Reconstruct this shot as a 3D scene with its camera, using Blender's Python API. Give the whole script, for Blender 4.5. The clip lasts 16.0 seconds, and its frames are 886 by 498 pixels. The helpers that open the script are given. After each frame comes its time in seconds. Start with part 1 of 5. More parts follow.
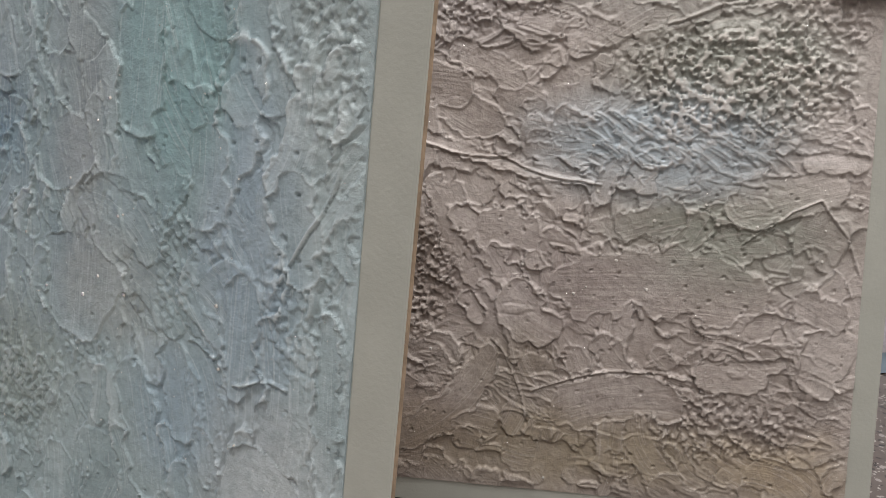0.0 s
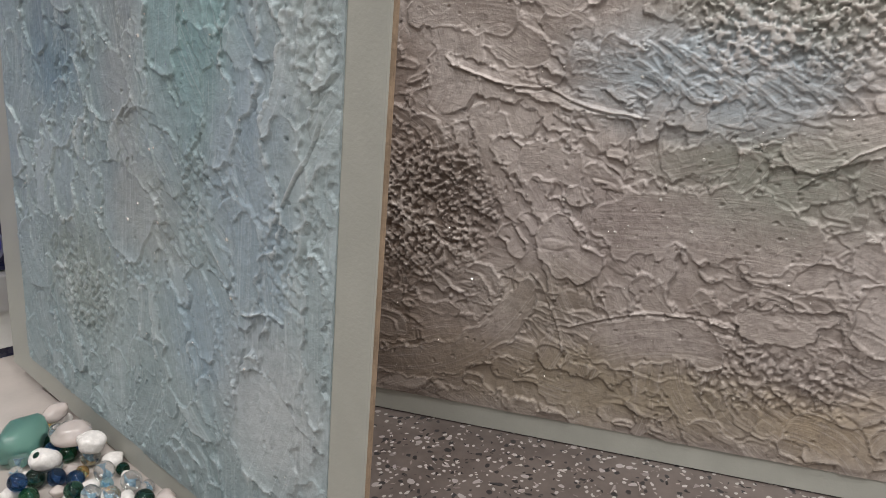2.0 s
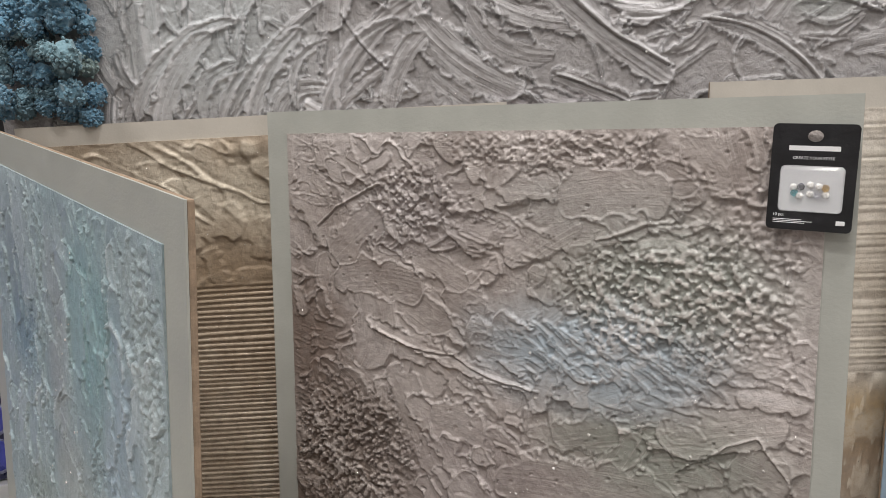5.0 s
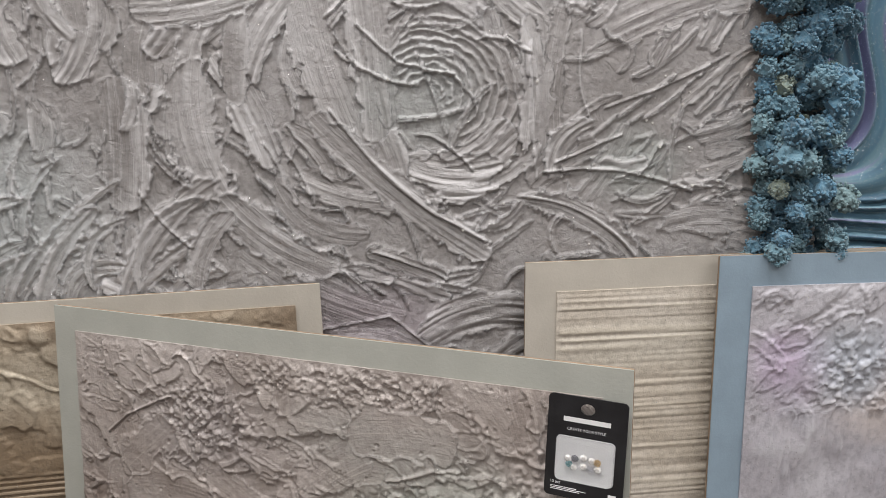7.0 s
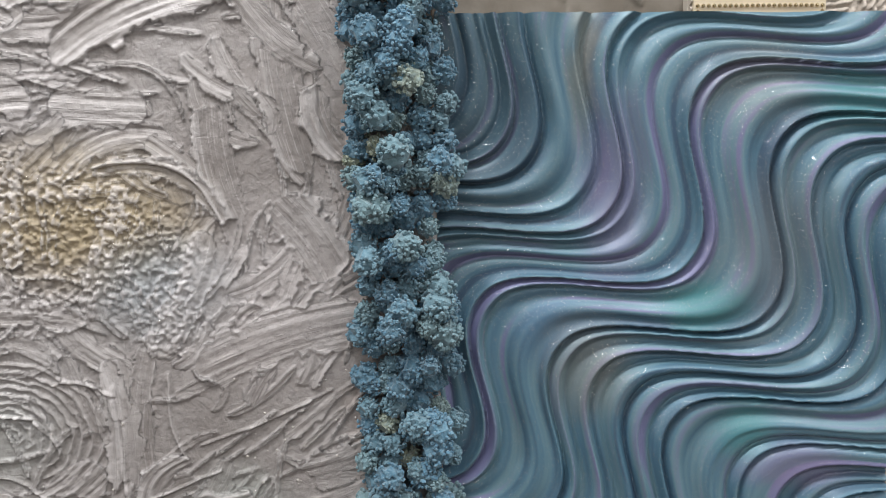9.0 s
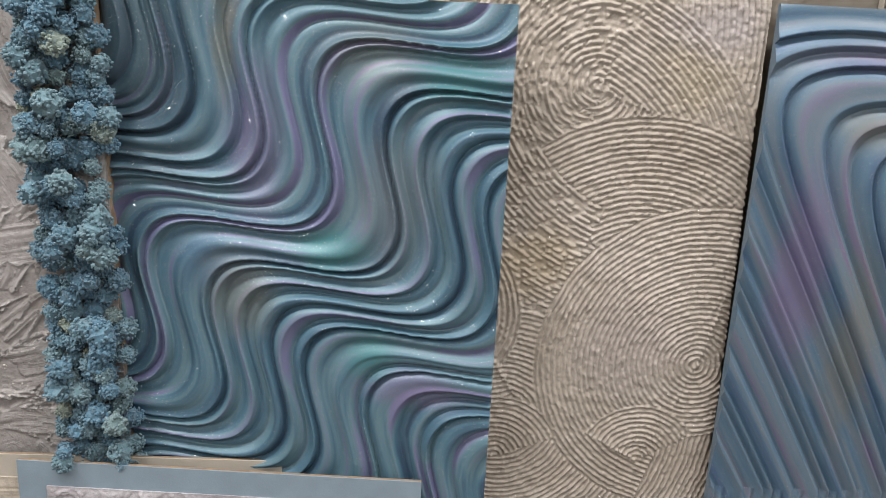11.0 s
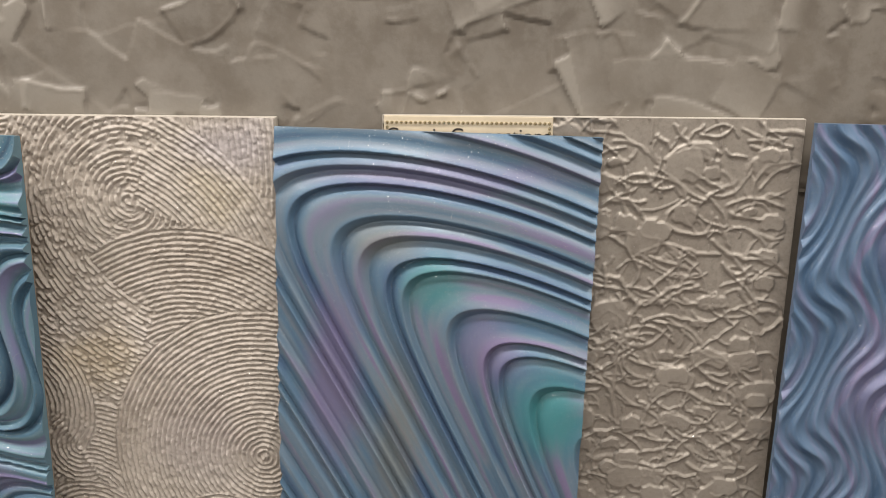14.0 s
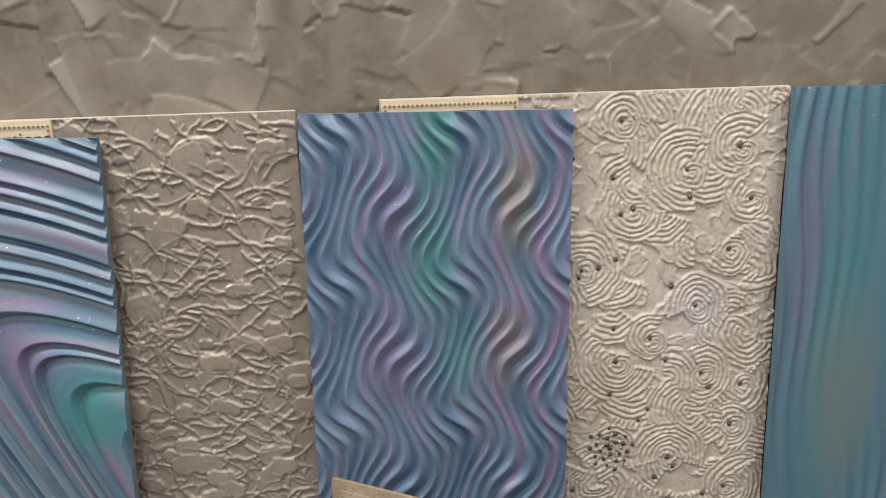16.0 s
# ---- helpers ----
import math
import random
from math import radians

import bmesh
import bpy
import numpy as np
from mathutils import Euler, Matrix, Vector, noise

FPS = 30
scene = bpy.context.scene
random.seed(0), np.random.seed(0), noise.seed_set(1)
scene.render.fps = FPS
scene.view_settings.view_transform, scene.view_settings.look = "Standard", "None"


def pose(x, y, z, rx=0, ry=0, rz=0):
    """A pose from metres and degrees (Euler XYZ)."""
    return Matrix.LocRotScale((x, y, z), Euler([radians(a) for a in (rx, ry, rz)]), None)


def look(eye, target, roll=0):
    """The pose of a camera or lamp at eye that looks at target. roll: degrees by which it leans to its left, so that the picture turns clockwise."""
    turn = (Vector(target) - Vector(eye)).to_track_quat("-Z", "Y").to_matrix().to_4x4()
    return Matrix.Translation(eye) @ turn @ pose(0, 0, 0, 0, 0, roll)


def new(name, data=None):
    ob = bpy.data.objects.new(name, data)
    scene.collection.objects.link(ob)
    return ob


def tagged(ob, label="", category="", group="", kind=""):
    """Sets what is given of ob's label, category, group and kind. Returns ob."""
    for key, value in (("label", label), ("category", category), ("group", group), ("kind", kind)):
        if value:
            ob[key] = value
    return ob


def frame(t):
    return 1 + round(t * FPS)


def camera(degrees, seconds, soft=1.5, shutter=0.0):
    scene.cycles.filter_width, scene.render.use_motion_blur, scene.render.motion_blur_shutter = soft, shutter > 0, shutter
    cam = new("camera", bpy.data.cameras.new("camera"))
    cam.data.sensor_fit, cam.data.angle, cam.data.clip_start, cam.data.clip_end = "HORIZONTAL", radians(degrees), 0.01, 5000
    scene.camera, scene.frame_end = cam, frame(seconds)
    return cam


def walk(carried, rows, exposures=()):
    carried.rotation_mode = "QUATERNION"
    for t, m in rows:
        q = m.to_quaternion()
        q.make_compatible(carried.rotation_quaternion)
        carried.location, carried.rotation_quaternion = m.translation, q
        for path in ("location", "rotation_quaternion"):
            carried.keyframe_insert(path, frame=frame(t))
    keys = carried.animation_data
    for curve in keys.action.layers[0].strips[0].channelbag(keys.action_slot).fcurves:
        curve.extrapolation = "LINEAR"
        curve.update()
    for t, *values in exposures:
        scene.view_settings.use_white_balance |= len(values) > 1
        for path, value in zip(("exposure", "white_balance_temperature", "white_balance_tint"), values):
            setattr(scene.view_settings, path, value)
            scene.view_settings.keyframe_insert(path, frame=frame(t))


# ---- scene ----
cam = camera(58.4, 16.0, soft=0.8)

PATH = [
    (0, (-0.107, -0.813, 0.371), (0.531, 1.033, -0.06), 0.1),
    (0.5, (-0.086, -0.809, 0.357), (0.471, 1.028, -0.202), 0.0),
    (1, (-0.069, -0.809, 0.356), (0.4, 1.02, -0.303), -0.2),
    (1.5, (-0.045, -0.814, 0.369), (0.334, 1.031, -0.303), -0.4),
    (2, (-0.018, -0.828, 0.394), (0.251, 1.039, -0.268), -0.8),
    (2.5, (0.015, -0.846, 0.431), (0.222, 1.036, -0.214), -1.3),
    (3, (0.051, -0.865, 0.462), (0.148, 1.041, -0.137), -2.0),
    (3.5, (0.092, -0.875, 0.491), (0.134, 1.049, -0.053), -2.6),
    (4, (0.126, -0.873, 0.516), (0.152, 1.068, 0.035), -2.8),
    (4.2, (0.133, -0.871, 0.522), (0.154, 1.074, 0.058), -2.9),
    (6.3, (0.198, -0.788, 0.63), (0.161, 1.171, 0.225), -3.1),
    (6.5, (0.202, -0.779, 0.653), (0.204, 1.181, 0.252), -2.9),
    (7, (0.264, -0.794, 0.714), (0.497, 1.142, 0.269), -1.9),
    (7.5, (0.325, -0.782, 0.843), (0.686, 1.095, 0.255), -1.2),
    (8, (0.403, -0.756, 0.919), (0.64, 1.162, 0.403), -1.5),
    (8.5, (0.529, -0.767, 0.95), (0.735, 1.189, 0.588), -1.3),
    (9, (0.674, -0.763, 0.987), (0.906, 1.191, 0.63), -1.3),
    (9.5, (0.789, -0.8, 1.034), (1.022, 1.151, 0.66), -1.8),
    (10, (0.894, -0.867, 1.035), (1.082, 1.071, 0.58), -0.4),
    (10.2, (0.942, -0.896, 1.029), (1.1, 1.036, 0.54), 0.7),
    (12.3, (1.391, -0.936, 1.132), (1.158, 0.954, 0.521), 0.1),
    (12.5, (1.451, -0.939, 1.154), (1.14, 0.933, 0.52), 0.5),
    (13, (1.565, -0.957, 1.181), (1.254, 0.92, 0.564), 1.1),
    (13.5, (1.661, -0.964, 1.182), (1.43, 0.936, 0.601), 1.1),
    (14, (1.77, -0.943, 1.166), (1.623, 0.988, 0.666), 0.2),
    (14.5, (1.883, -0.914, 1.181), (1.803, 1.018, 0.674), -1.0),
    (15, (2.006, -0.926, 1.179), (1.933, 1.005, 0.661), -1.5),
    (15.5, (2.146, -0.967, 1.164), (2.126, 0.966, 0.651), -1.3),
    (16, (2.258, -0.968, 1.159), (2.303, 0.967, 0.653), -1.9),
]
walk(cam, [(t, look(e, q, r)) for t, e, q, r in PATH], ((0, 0.0, 6500, 10), (4.2, 0.0, 6450, 10), (7.0, -0.03, 6400, 10), (10.2, -0.03, 6450, 10), (12.3, -0.02, 6900, 12), (16, -0.01, 6900, 12)))

# ---- light ----
world = bpy.data.worlds.new("showroom_world")
scene.world = world
world.use_nodes = True
world.node_tree.nodes["Background"].inputs[0].default_value = (0.9, 0.95, 1.0, 1)
world.node_tree.nodes["Background"].inputs[1].default_value = 0.05
scene.view_settings.exposure = 0.0


def ceiling_lamp(x, y, z, sx, sy, watts, colour):
    data = bpy.data.lights.new("ceiling_panel_light", "AREA")
    data.shape, data.size, data.size_y, data.energy, data.color = "RECTANGLE", sx, sy, watts, colour
    ob = new("ceiling_panel_light", data)
    ob.matrix_world = pose(x, y, z)
    return ob


for lx, watts in ((-1.0, 36), (0.3, 30), (1.7, 24), (3.1, 24)):
    ceiling_lamp(lx, -0.80, 2.66, 0.5, 0.2, watts, (1.0, 0.97, 0.95))
for lx in (-0.5, 1.5, 3.3):
    ceiling_lamp(lx, -2.6, 2.66, 0.9, 0.9, 24, (1.0, 0.98, 0.97))


# ---- materials ----
class Mat:
    """A node material under construction."""

    def __init__(self, name, rough=0.5, metal=0.0):
        self.m = bpy.data.materials.new(name)
        self.m.use_nodes = True
        self.t = self.m.node_tree
        self.b = self.t.nodes["Principled BSDF"]
        self.b.inputs["Roughness"].default_value = rough
        self.b.inputs["Metallic"].default_value = metal

    def nd(self, kind, **values):
        n = self.t.nodes.new(kind)
        for key, value in values.items():
            n.inputs[key.replace("_", " ")].default_value = value
        return n

    def ln(self, a, b):
        self.t.links.new(a, b)

    def coords(self):
        return self.nd("ShaderNodeTexCoord").outputs["Object"]

    def noise(self, vec, scale, detail=4.0, rough=0.55, distort=0.0):
        n = self.nd("ShaderNodeTexNoise", Scale=scale, Detail=detail, Roughness=rough, Distortion=distort)
        self.ln(vec, n.inputs["Vector"])
        return n

    def rng(self, val, a, b, c=0.0, d=1.0, smooth=True):
        n = self.nd("ShaderNodeMapRange", From_Min=a, From_Max=b, To_Min=c, To_Max=d)
        n.interpolation_type = "SMOOTHSTEP" if smooth else "LINEAR"
        self.ln(val, n.inputs["Value"])
        return n.outputs[0]

    def mul(self, a, b, op="MULTIPLY"):
        n = self.nd("ShaderNodeMath")
        n.operation = op
        for i, v in enumerate((a, b)):
            if isinstance(v, (int, float)):
                n.inputs[i].default_value = v
            else:
                self.ln(v, n.inputs[i])
        return n.outputs[0]

    def vec(self, a, b, op):
        n = self.nd("ShaderNodeVectorMath")
        n.operation = op
        for i, v in enumerate((a, b)):
            if isinstance(v, (tuple, list)):
                n.inputs[i].default_value = v
            elif v is not None:
                self.ln(v, n.inputs[i])
        return n

    def mix(self, fac, a, b):
        n = self.nd("ShaderNodeMix")
        n.data_type = "RGBA"
        for s, v in ((n.inputs[0], fac), (n.inputs[6], a), (n.inputs[7], b)):
            if isinstance(v, (int, float)):
                s.default_value = v
            elif isinstance(v, (tuple, list)):
                s.default_value = (*v[:3], 1)
            else:
                self.ln(v, s)
        return n.outputs[2]

    def ramp(self, val, stops):
        n = self.nd("ShaderNodeValToRGB")
        e = n.color_ramp.elements
        while len(e) < len(stops):
            e.new(0.5)
        for el, (p, c) in zip(e, stops):
            el.position, el.color = p, (*c, 1)
        self.ln(val, n.inputs[0])
        return n.outputs[0]

    def patches(self, colour, vec, spots, wander=0.03):
        """Washes of pigment: soft spots (x, z, rx, rz, colour, strength)."""
        w = self.noise(vec, 14, 3)
        off = self.vec(self.vec(w.outputs["Color"], (0.5, 0.5, 0.5), "SUBTRACT").outputs[0], (wander * 2,) * 3, "MULTIPLY")
        p = self.vec(vec, off.outputs[0], "ADD").outputs[0]
        for x, z, rx, rz, c, s in spots:
            d = self.vec(self.vec(p, (x, 0, z), "SUBTRACT").outputs[0], (1 / rx, 0, 1 / rz), "MULTIPLY").outputs[0]
            ln = self.vec(d, None, "LENGTH").outputs["Value"]
            colour = self.mix(self.rng(ln, 0.25, 1.25, s, 0.0), colour, c)
        return colour

    def glitter(self, vec, colour, rough, metal, scale, share, base_normal=None, tilt=0.7):
        """Tiny mica flakes lying at odd angles in the paint."""
        v = self.nd("ShaderNodeTexVoronoi", Scale=scale)
        self.ln(vec, v.inputs["Vector"])
        sep = self.nd("ShaderNodeSeparateColor")
        self.ln(v.outputs["Color"], sep.inputs[0])
        mask = self.rng(sep.outputs[0], 1 - share, 1 - share + 0.002, smooth=False)
        mask = self.mul(mask, self.rng(v.outputs["Distance"], 0.35, 0.45, 1, 0))
        self.ln(self.mix(mask, colour, (0.9, 0.9, 0.88)), self.b.inputs["Base Color"])
        self.ln(self.mix(mask, rough, (0.12,) * 3) if not isinstance(rough, float) else self.mix(mask, (rough,) * 3, (0.12,) * 3), self.b.inputs["Roughness"])
        self.ln(self.mul(mask, 1.0) if metal == 0 else self.rng(mask, 0, 1, metal, 1), self.b.inputs["Metallic"])
        jit = self.vec(self.vec(v.outputs["Color"], (0.5, 0.5, 0.5), "SUBTRACT").outputs[0], (tilt,) * 3, "MULTIPLY").outputs[0]
        sc = self.nd("ShaderNodeVectorMath")
        sc.operation = "SCALE"
        self.ln(jit, sc.inputs[0])
        self.ln(mask, sc.inputs["Scale"])
        if base_normal is None:
            base_normal = self.nd("ShaderNodeNewGeometry").outputs["Normal"]
        s = self.vec(base_normal, sc.outputs[0], "ADD").outputs[0]
        self.ln(self.vec(s, None, "NORMALIZE").outputs[0], self.b.inputs["Normal"])

    def bump(self, height, dist, strength=1.0, before=None):
        n = self.nd("ShaderNodeBump", Distance=dist, Strength=strength)
        self.ln(height, n.inputs["Height"])
        if before is not None:
            self.ln(before, n.inputs["Normal"])
        return n.outputs[0]


def plaster(name, tones, spots=(), pearl=(0.6, 0.6, 0.58), pearl_light_range=(0.001, 0.004), pearl_light_amount=0.4, rough=0.45, metal=0.1,
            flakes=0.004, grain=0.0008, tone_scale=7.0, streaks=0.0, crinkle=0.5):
    """Textured decorative plaster: mottled tones, washes of pigment, pearl ridge tops with light on them painted in by
    height, mica flakes.
    """
    k = Mat(name)
    v = k.coords()
    n = k.noise(v, tone_scale, 5, 0.6, 0.6)
    c = k.ramp(n.outputs[0], [(0.3 + 0.4 * i / max(1, len(tones) - 1), t) for i, t in enumerate(tones)])
    c = k.patches(c, v, spots)
    fine = k.noise(v, 160, 4, 0.65)
    c = k.mix(k.rng(fine.outputs[0], 0.40, 0.70, 0.0, 0.38), c, tuple(min(1, 0.55 * x) for x in tones[0]))
    # Ridge tops turn paler by height: pearl tone plus painted-in light.
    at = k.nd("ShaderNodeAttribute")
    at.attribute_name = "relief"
    top = k.mul(k.rng(at.outputs["Fac"], *pearl_light_range), k.rng(fine.outputs[0], 0.3, 0.6, 0.5, 1.0))
    c = k.mix(k.mul(top, pearl_light_amount), c, pearl)
    r = k.ramp(k.noise(v, 45, 3).outputs[0], [(0.3, (rough - 0.1,) * 3), (0.7, (rough + 0.12,) * 3)])
    g = k.noise(v, 520, 3, 0.6)
    nrm = k.bump(g.outputs[0], grain * 0.6, 0.8)
    nrm = k.bump(fine.outputs[0], grain * 0.9, 0.9, nrm)
    crease = k.noise(v, 75, 5, 0.6, 1.2)
    nrm = k.bump(crease.outputs[0], grain * crinkle, 0.8, nrm)
    if streaks:
        at = k.nd("ShaderNodeAttribute")
        at.attribute_name = "band"
        row = k.nd("ShaderNodeCombineXYZ")
        k.ln(k.mul(at.outputs["Fac"], 1 / 0.0022), row.inputs[0])
        k.ln(k.mul(k.noise(v, 20, 2).outputs[0], 3.0), row.inputs[1])
        line = k.noise(row.outputs[0], 1.0, 3, 0.6)
        nrm = k.bump(k.mul(k.rng(line.outputs[0], 0.35, 0.65), k.rng(crease.outputs[0], 0.4, 0.6, 0.15, 1.0)), streaks, 1.0, nrm)
        c = k.mix(k.rng(line.outputs[0], 0.52, 0.68, 0.0, 0.25), c, pearl)
        each = k.nd("ShaderNodeCombineXYZ")
        k.ln(k.mul(at.outputs["Fac"], 9.0), each.inputs[0])
        tone = k.noise(each.outputs[0], 1.0, 1)
        c = k.mix(k.rng(tone.outputs[0], 0.5, 0.68, 0.0, 0.16), c, pearl)
        c = k.mix(k.rng(tone.outputs[0], 0.32, 0.48, 0.22, 0.0), c, tuple(0.85 * x for x in tones[0]))
    k.glitter(v, c, r, metal, 700, flakes, nrm)
    return k.m


def paint(name, colour, rough=0.55, var=0.12, scale=30, grain=0.0002, metal=0.0):
    k = Mat(name, rough, metal)
    v = k.coords()
    n = k.noise(v, scale, 5, 0.6)
    c = k.mix(k.rng(n.outputs[0], 0.3, 0.7), tuple(x * (1 - var) for x in colour), tuple(min(1, x * (1 + var * 0.6)) for x in colour))
    big = k.noise(v, scale / 9, 2)
    c = k.mix(k.rng(big.outputs[0], 0.4, 0.75, 0, 0.35), c, tuple(x * (1 - 1.6 * var) for x in colour))
    k.ln(c, k.b.inputs["Base Color"])
    k.ln(k.rng(n.outputs[0], 0.3, 0.7, rough - 0.06, rough + 0.08), k.b.inputs["Roughness"])
    k.ln(k.bump(k.noise(v, 350, 3).outputs[0], grain), k.b.inputs["Normal"])
    return k.m


def pearl_lacquer(name, stops, spots, rough=0.42, metal=0.12, scale=3.0, flakes=0.06, band_scale=42.0):
    """Airbrushed pearl lacquer over carved board: colours drift into one another, fine glitter."""
    k = Mat(name)
    k.b.inputs["Specular IOR Level"].default_value = 0.5
    v = k.coords()
    at = k.nd("ShaderNodeAttribute")
    at.attribute_name = "band"
    along = k.nd("ShaderNodeCombineXYZ")
    k.ln(k.mul(at.outputs["Fac"], band_scale), along.inputs[0])
    k.ln(k.mul(k.noise(v, scale, 2).outputs[0], 2.2), along.inputs[1])
    n = k.noise(along.outputs[0], 1.0, 3, 0.55)
    c = k.ramp(n.outputs[0], stops)
    c = k.patches(c, v, spots, 0.02)
    r = k.ramp(k.noise(v, 25, 4).outputs[0], [(0.3, (rough - 0.06,) * 3), (0.7, (rough + 0.1,) * 3)])
    nrm = k.bump(k.noise(v, 420, 3).outputs[0], 0.00025, 0.7)
    k.glitter(v, c, r, metal, 1300, flakes, nrm, 0.8)
    return k.m


def glass(name, colour, rough=0.03):
    k = Mat(name, rough)
    k.b.inputs["Base Color"].default_value = (*colour, 1)
    k.b.inputs["Transmission Weight"].default_value = 0.92
    k.b.inputs["IOR"].default_value = 1.48
    return k.m


SAGE = paint("sage_grey_border_paint", (0.40, 0.405, 0.365), 0.5, 0.06)
CREAM_PAINT = paint("cream_border_paint", (0.50, 0.465, 0.405), 0.5, 0.06)
BLUE_PAINT = paint("dusty_blue_border_paint", (0.25, 0.33, 0.40), 0.5, 0.07)
MDF = paint("raw_fibreboard_edge", (0.30, 0.22, 0.15), 0.8, 0.25, 90, 0.0006)


# ---- shapes ----
_tables = {}


def vnoise(x, z, seed=0):
    """Smooth lattice noise, 0 to 1, for arrays."""
    if seed not in _tables:
        _tables[seed] = np.random.RandomState(seed + 11).rand(128, 128)
    tab = _tables[seed]
    xi, zi = np.floor(x).astype(int), np.floor(z).astype(int)
    fx, fz = x - xi, z - zi
    fx, fz = fx * fx * (3 - 2 * fx), fz * fz * (3 - 2 * fz)
    a, b = tab[xi % 128, zi % 128], tab[(xi + 1) % 128, zi % 128]
    c, d = tab[xi % 128, (zi + 1) % 128], tab[(xi + 1) % 128, (zi + 1) % 128]
    return (a * (1 - fx) + b * fx) * (1 - fz) + (c * (1 - fx) + d * fx) * fz


def fbm(x, z, seed=0, octaves=3):
    s, a = 0, 0.5
    for i in range(octaves):
        s = s + a * vnoise(x * 2 ** i, z * 2 ** i, seed + i)
        a *= 0.5
    return s


def sstep(x, a, b):
    t = np.clip((x - a) / (b - a), 0, 1)
    return t * t * (3 - 2 * t)


def axis(a, b, step, fine_from=None, coarse=0.012):
    """Grid lines from a to b; below fine_from they lie further apart."""
    if fine_from is None or fine_from <= a:
        return np.linspace(a, b, max(2, int(round((b - a) / step)) + 1))
    low = np.linspace(a, fine_from, max(2, int(round((fine_from - a) / coarse)) + 1))
    return np.concatenate([low[:-1], np.linspace(fine_from, b, int(round((b - fine_from) / step)) + 1)])


def stroke(h, xs, zs, x0, z0, x1, z1, sag, w, lift, seed, comb=0.3, ridge=1.0, wob=0.25, square=False, lines=None, tilt=0.15, thin=None, ragged=0.0):
    """One pass of a palette knife from (x0, z0) to (x1, z1): a flattened track with pushed-up rims and streaks."""
    length = math.hypot(x1 - x0, z1 - z0)
    cx, cz, ux, uz = (x0 + x1) / 2, (z0 + z1) / 2, (x1 - x0) / length, (z1 - z0) / length
    reach = length / 2 + 1.6 * w + abs(sag)
    i0, i1 = np.searchsorted(xs, (cx - reach, cx + reach))
    j0, j1 = np.searchsorted(zs, (cz - reach, cz + reach))
    if i1 - i0 < 3 or j1 - j0 < 3:
        return
    z, x = np.meshgrid(zs[j0:j1], xs[i0:i1], indexing="ij")
    u = ((x - cx) * ux + (z - cz) * uz) / (length / 2)
    v = -(x - cx) * uz + (z - cz) * ux - sag * (1 - u * u)
    wl = w * (1.0 if square else np.sqrt(np.clip(1.02 - np.abs(u) ** 5, 0.02, 1))) * (1 + wob * 2 * (vnoise(x / w * 1.7 + seed, z / w * 1.7, seed % 7) - 0.5))
    if ragged:
        wl = wl * (1 + ragged * 2 * (vnoise(x / w * 5 + seed, z / w * 5, 4) - 0.5))
    r = v / wl
    u_end = u + ragged * 0.5 * (vnoise(v / w * 3 + seed, u, 2) - 0.5) * w / length * 4
    ends = 1 - sstep(np.abs(u_end), 0.93, 1.04) if thin is None else 1 - sstep(np.abs(u_end), 1 - 0.0012 / length, 1 + 0.0012 / length)
    m = (1 - sstep(np.abs(r), 0.90 if thin is None else 0.95, 1.0)) * ends
    win = h[j0:j1, i0:i1]
    base = (win * m).sum() / max(m.sum(), 1e-6)
    streak = vnoise(u * 1.5 + seed, v / 0.0031 + seed * 3.1, 3) - 0.5
    fresh = 0.65 * base + lift * (0.5 + 0.6 * comb * streak + tilt * r)
    side = 0.4 + 0.6 * vnoise(u * 3 + seed, np.sign(r) * 5 + seed * 1.7, 5)
    rim = ridge * lift * side * np.exp(-((np.abs(r) - 1) * wl / (thin or 0.0008 + 0.035 * w)) ** 2) * ends
    rim = rim + ridge * lift * 0.9 * np.exp(-((u - 1.0) / (0.35 * w / length + 0.03)) ** 2) * (np.abs(r) < 1.05) * (0.4 + 0.6 * vnoise(v / w * 3, u * 0 + seed, 6))
    h[j0:j1, i0:i1] = win * (1 - m) + fresh * m + rim
    if lines is not None:
        lines[j0:j1, i0:i1] = np.where(m > 0.4, v + 0.173 * (seed % 29), lines[j0:j1, i0:i1])


def strokes(h, xs, zs, count, angle, length, width, lift, seed, **more):
    """Many knife passes; angle(x, z) gives the way they run, in degrees."""
    rs = random.Random(seed)
    for i in range(count):
        x, z = rs.uniform(xs[0], xs[-1]), rs.uniform(zs[0], zs[-1])
        a = math.radians(angle(x, z) + rs.gauss(0, 18))
        ln, w = rs.uniform(*length), rs.uniform(*width)
        dx, dz = math.cos(a) * ln / 2, math.sin(a) * ln / 2
        stroke(h, xs, zs, x - dx, z - dz, x + dx, z + dz, rs.gauss(0, 0.12) * ln, w, rs.uniform(0.6, 1.2) * lift, i + seed * 13, **more)


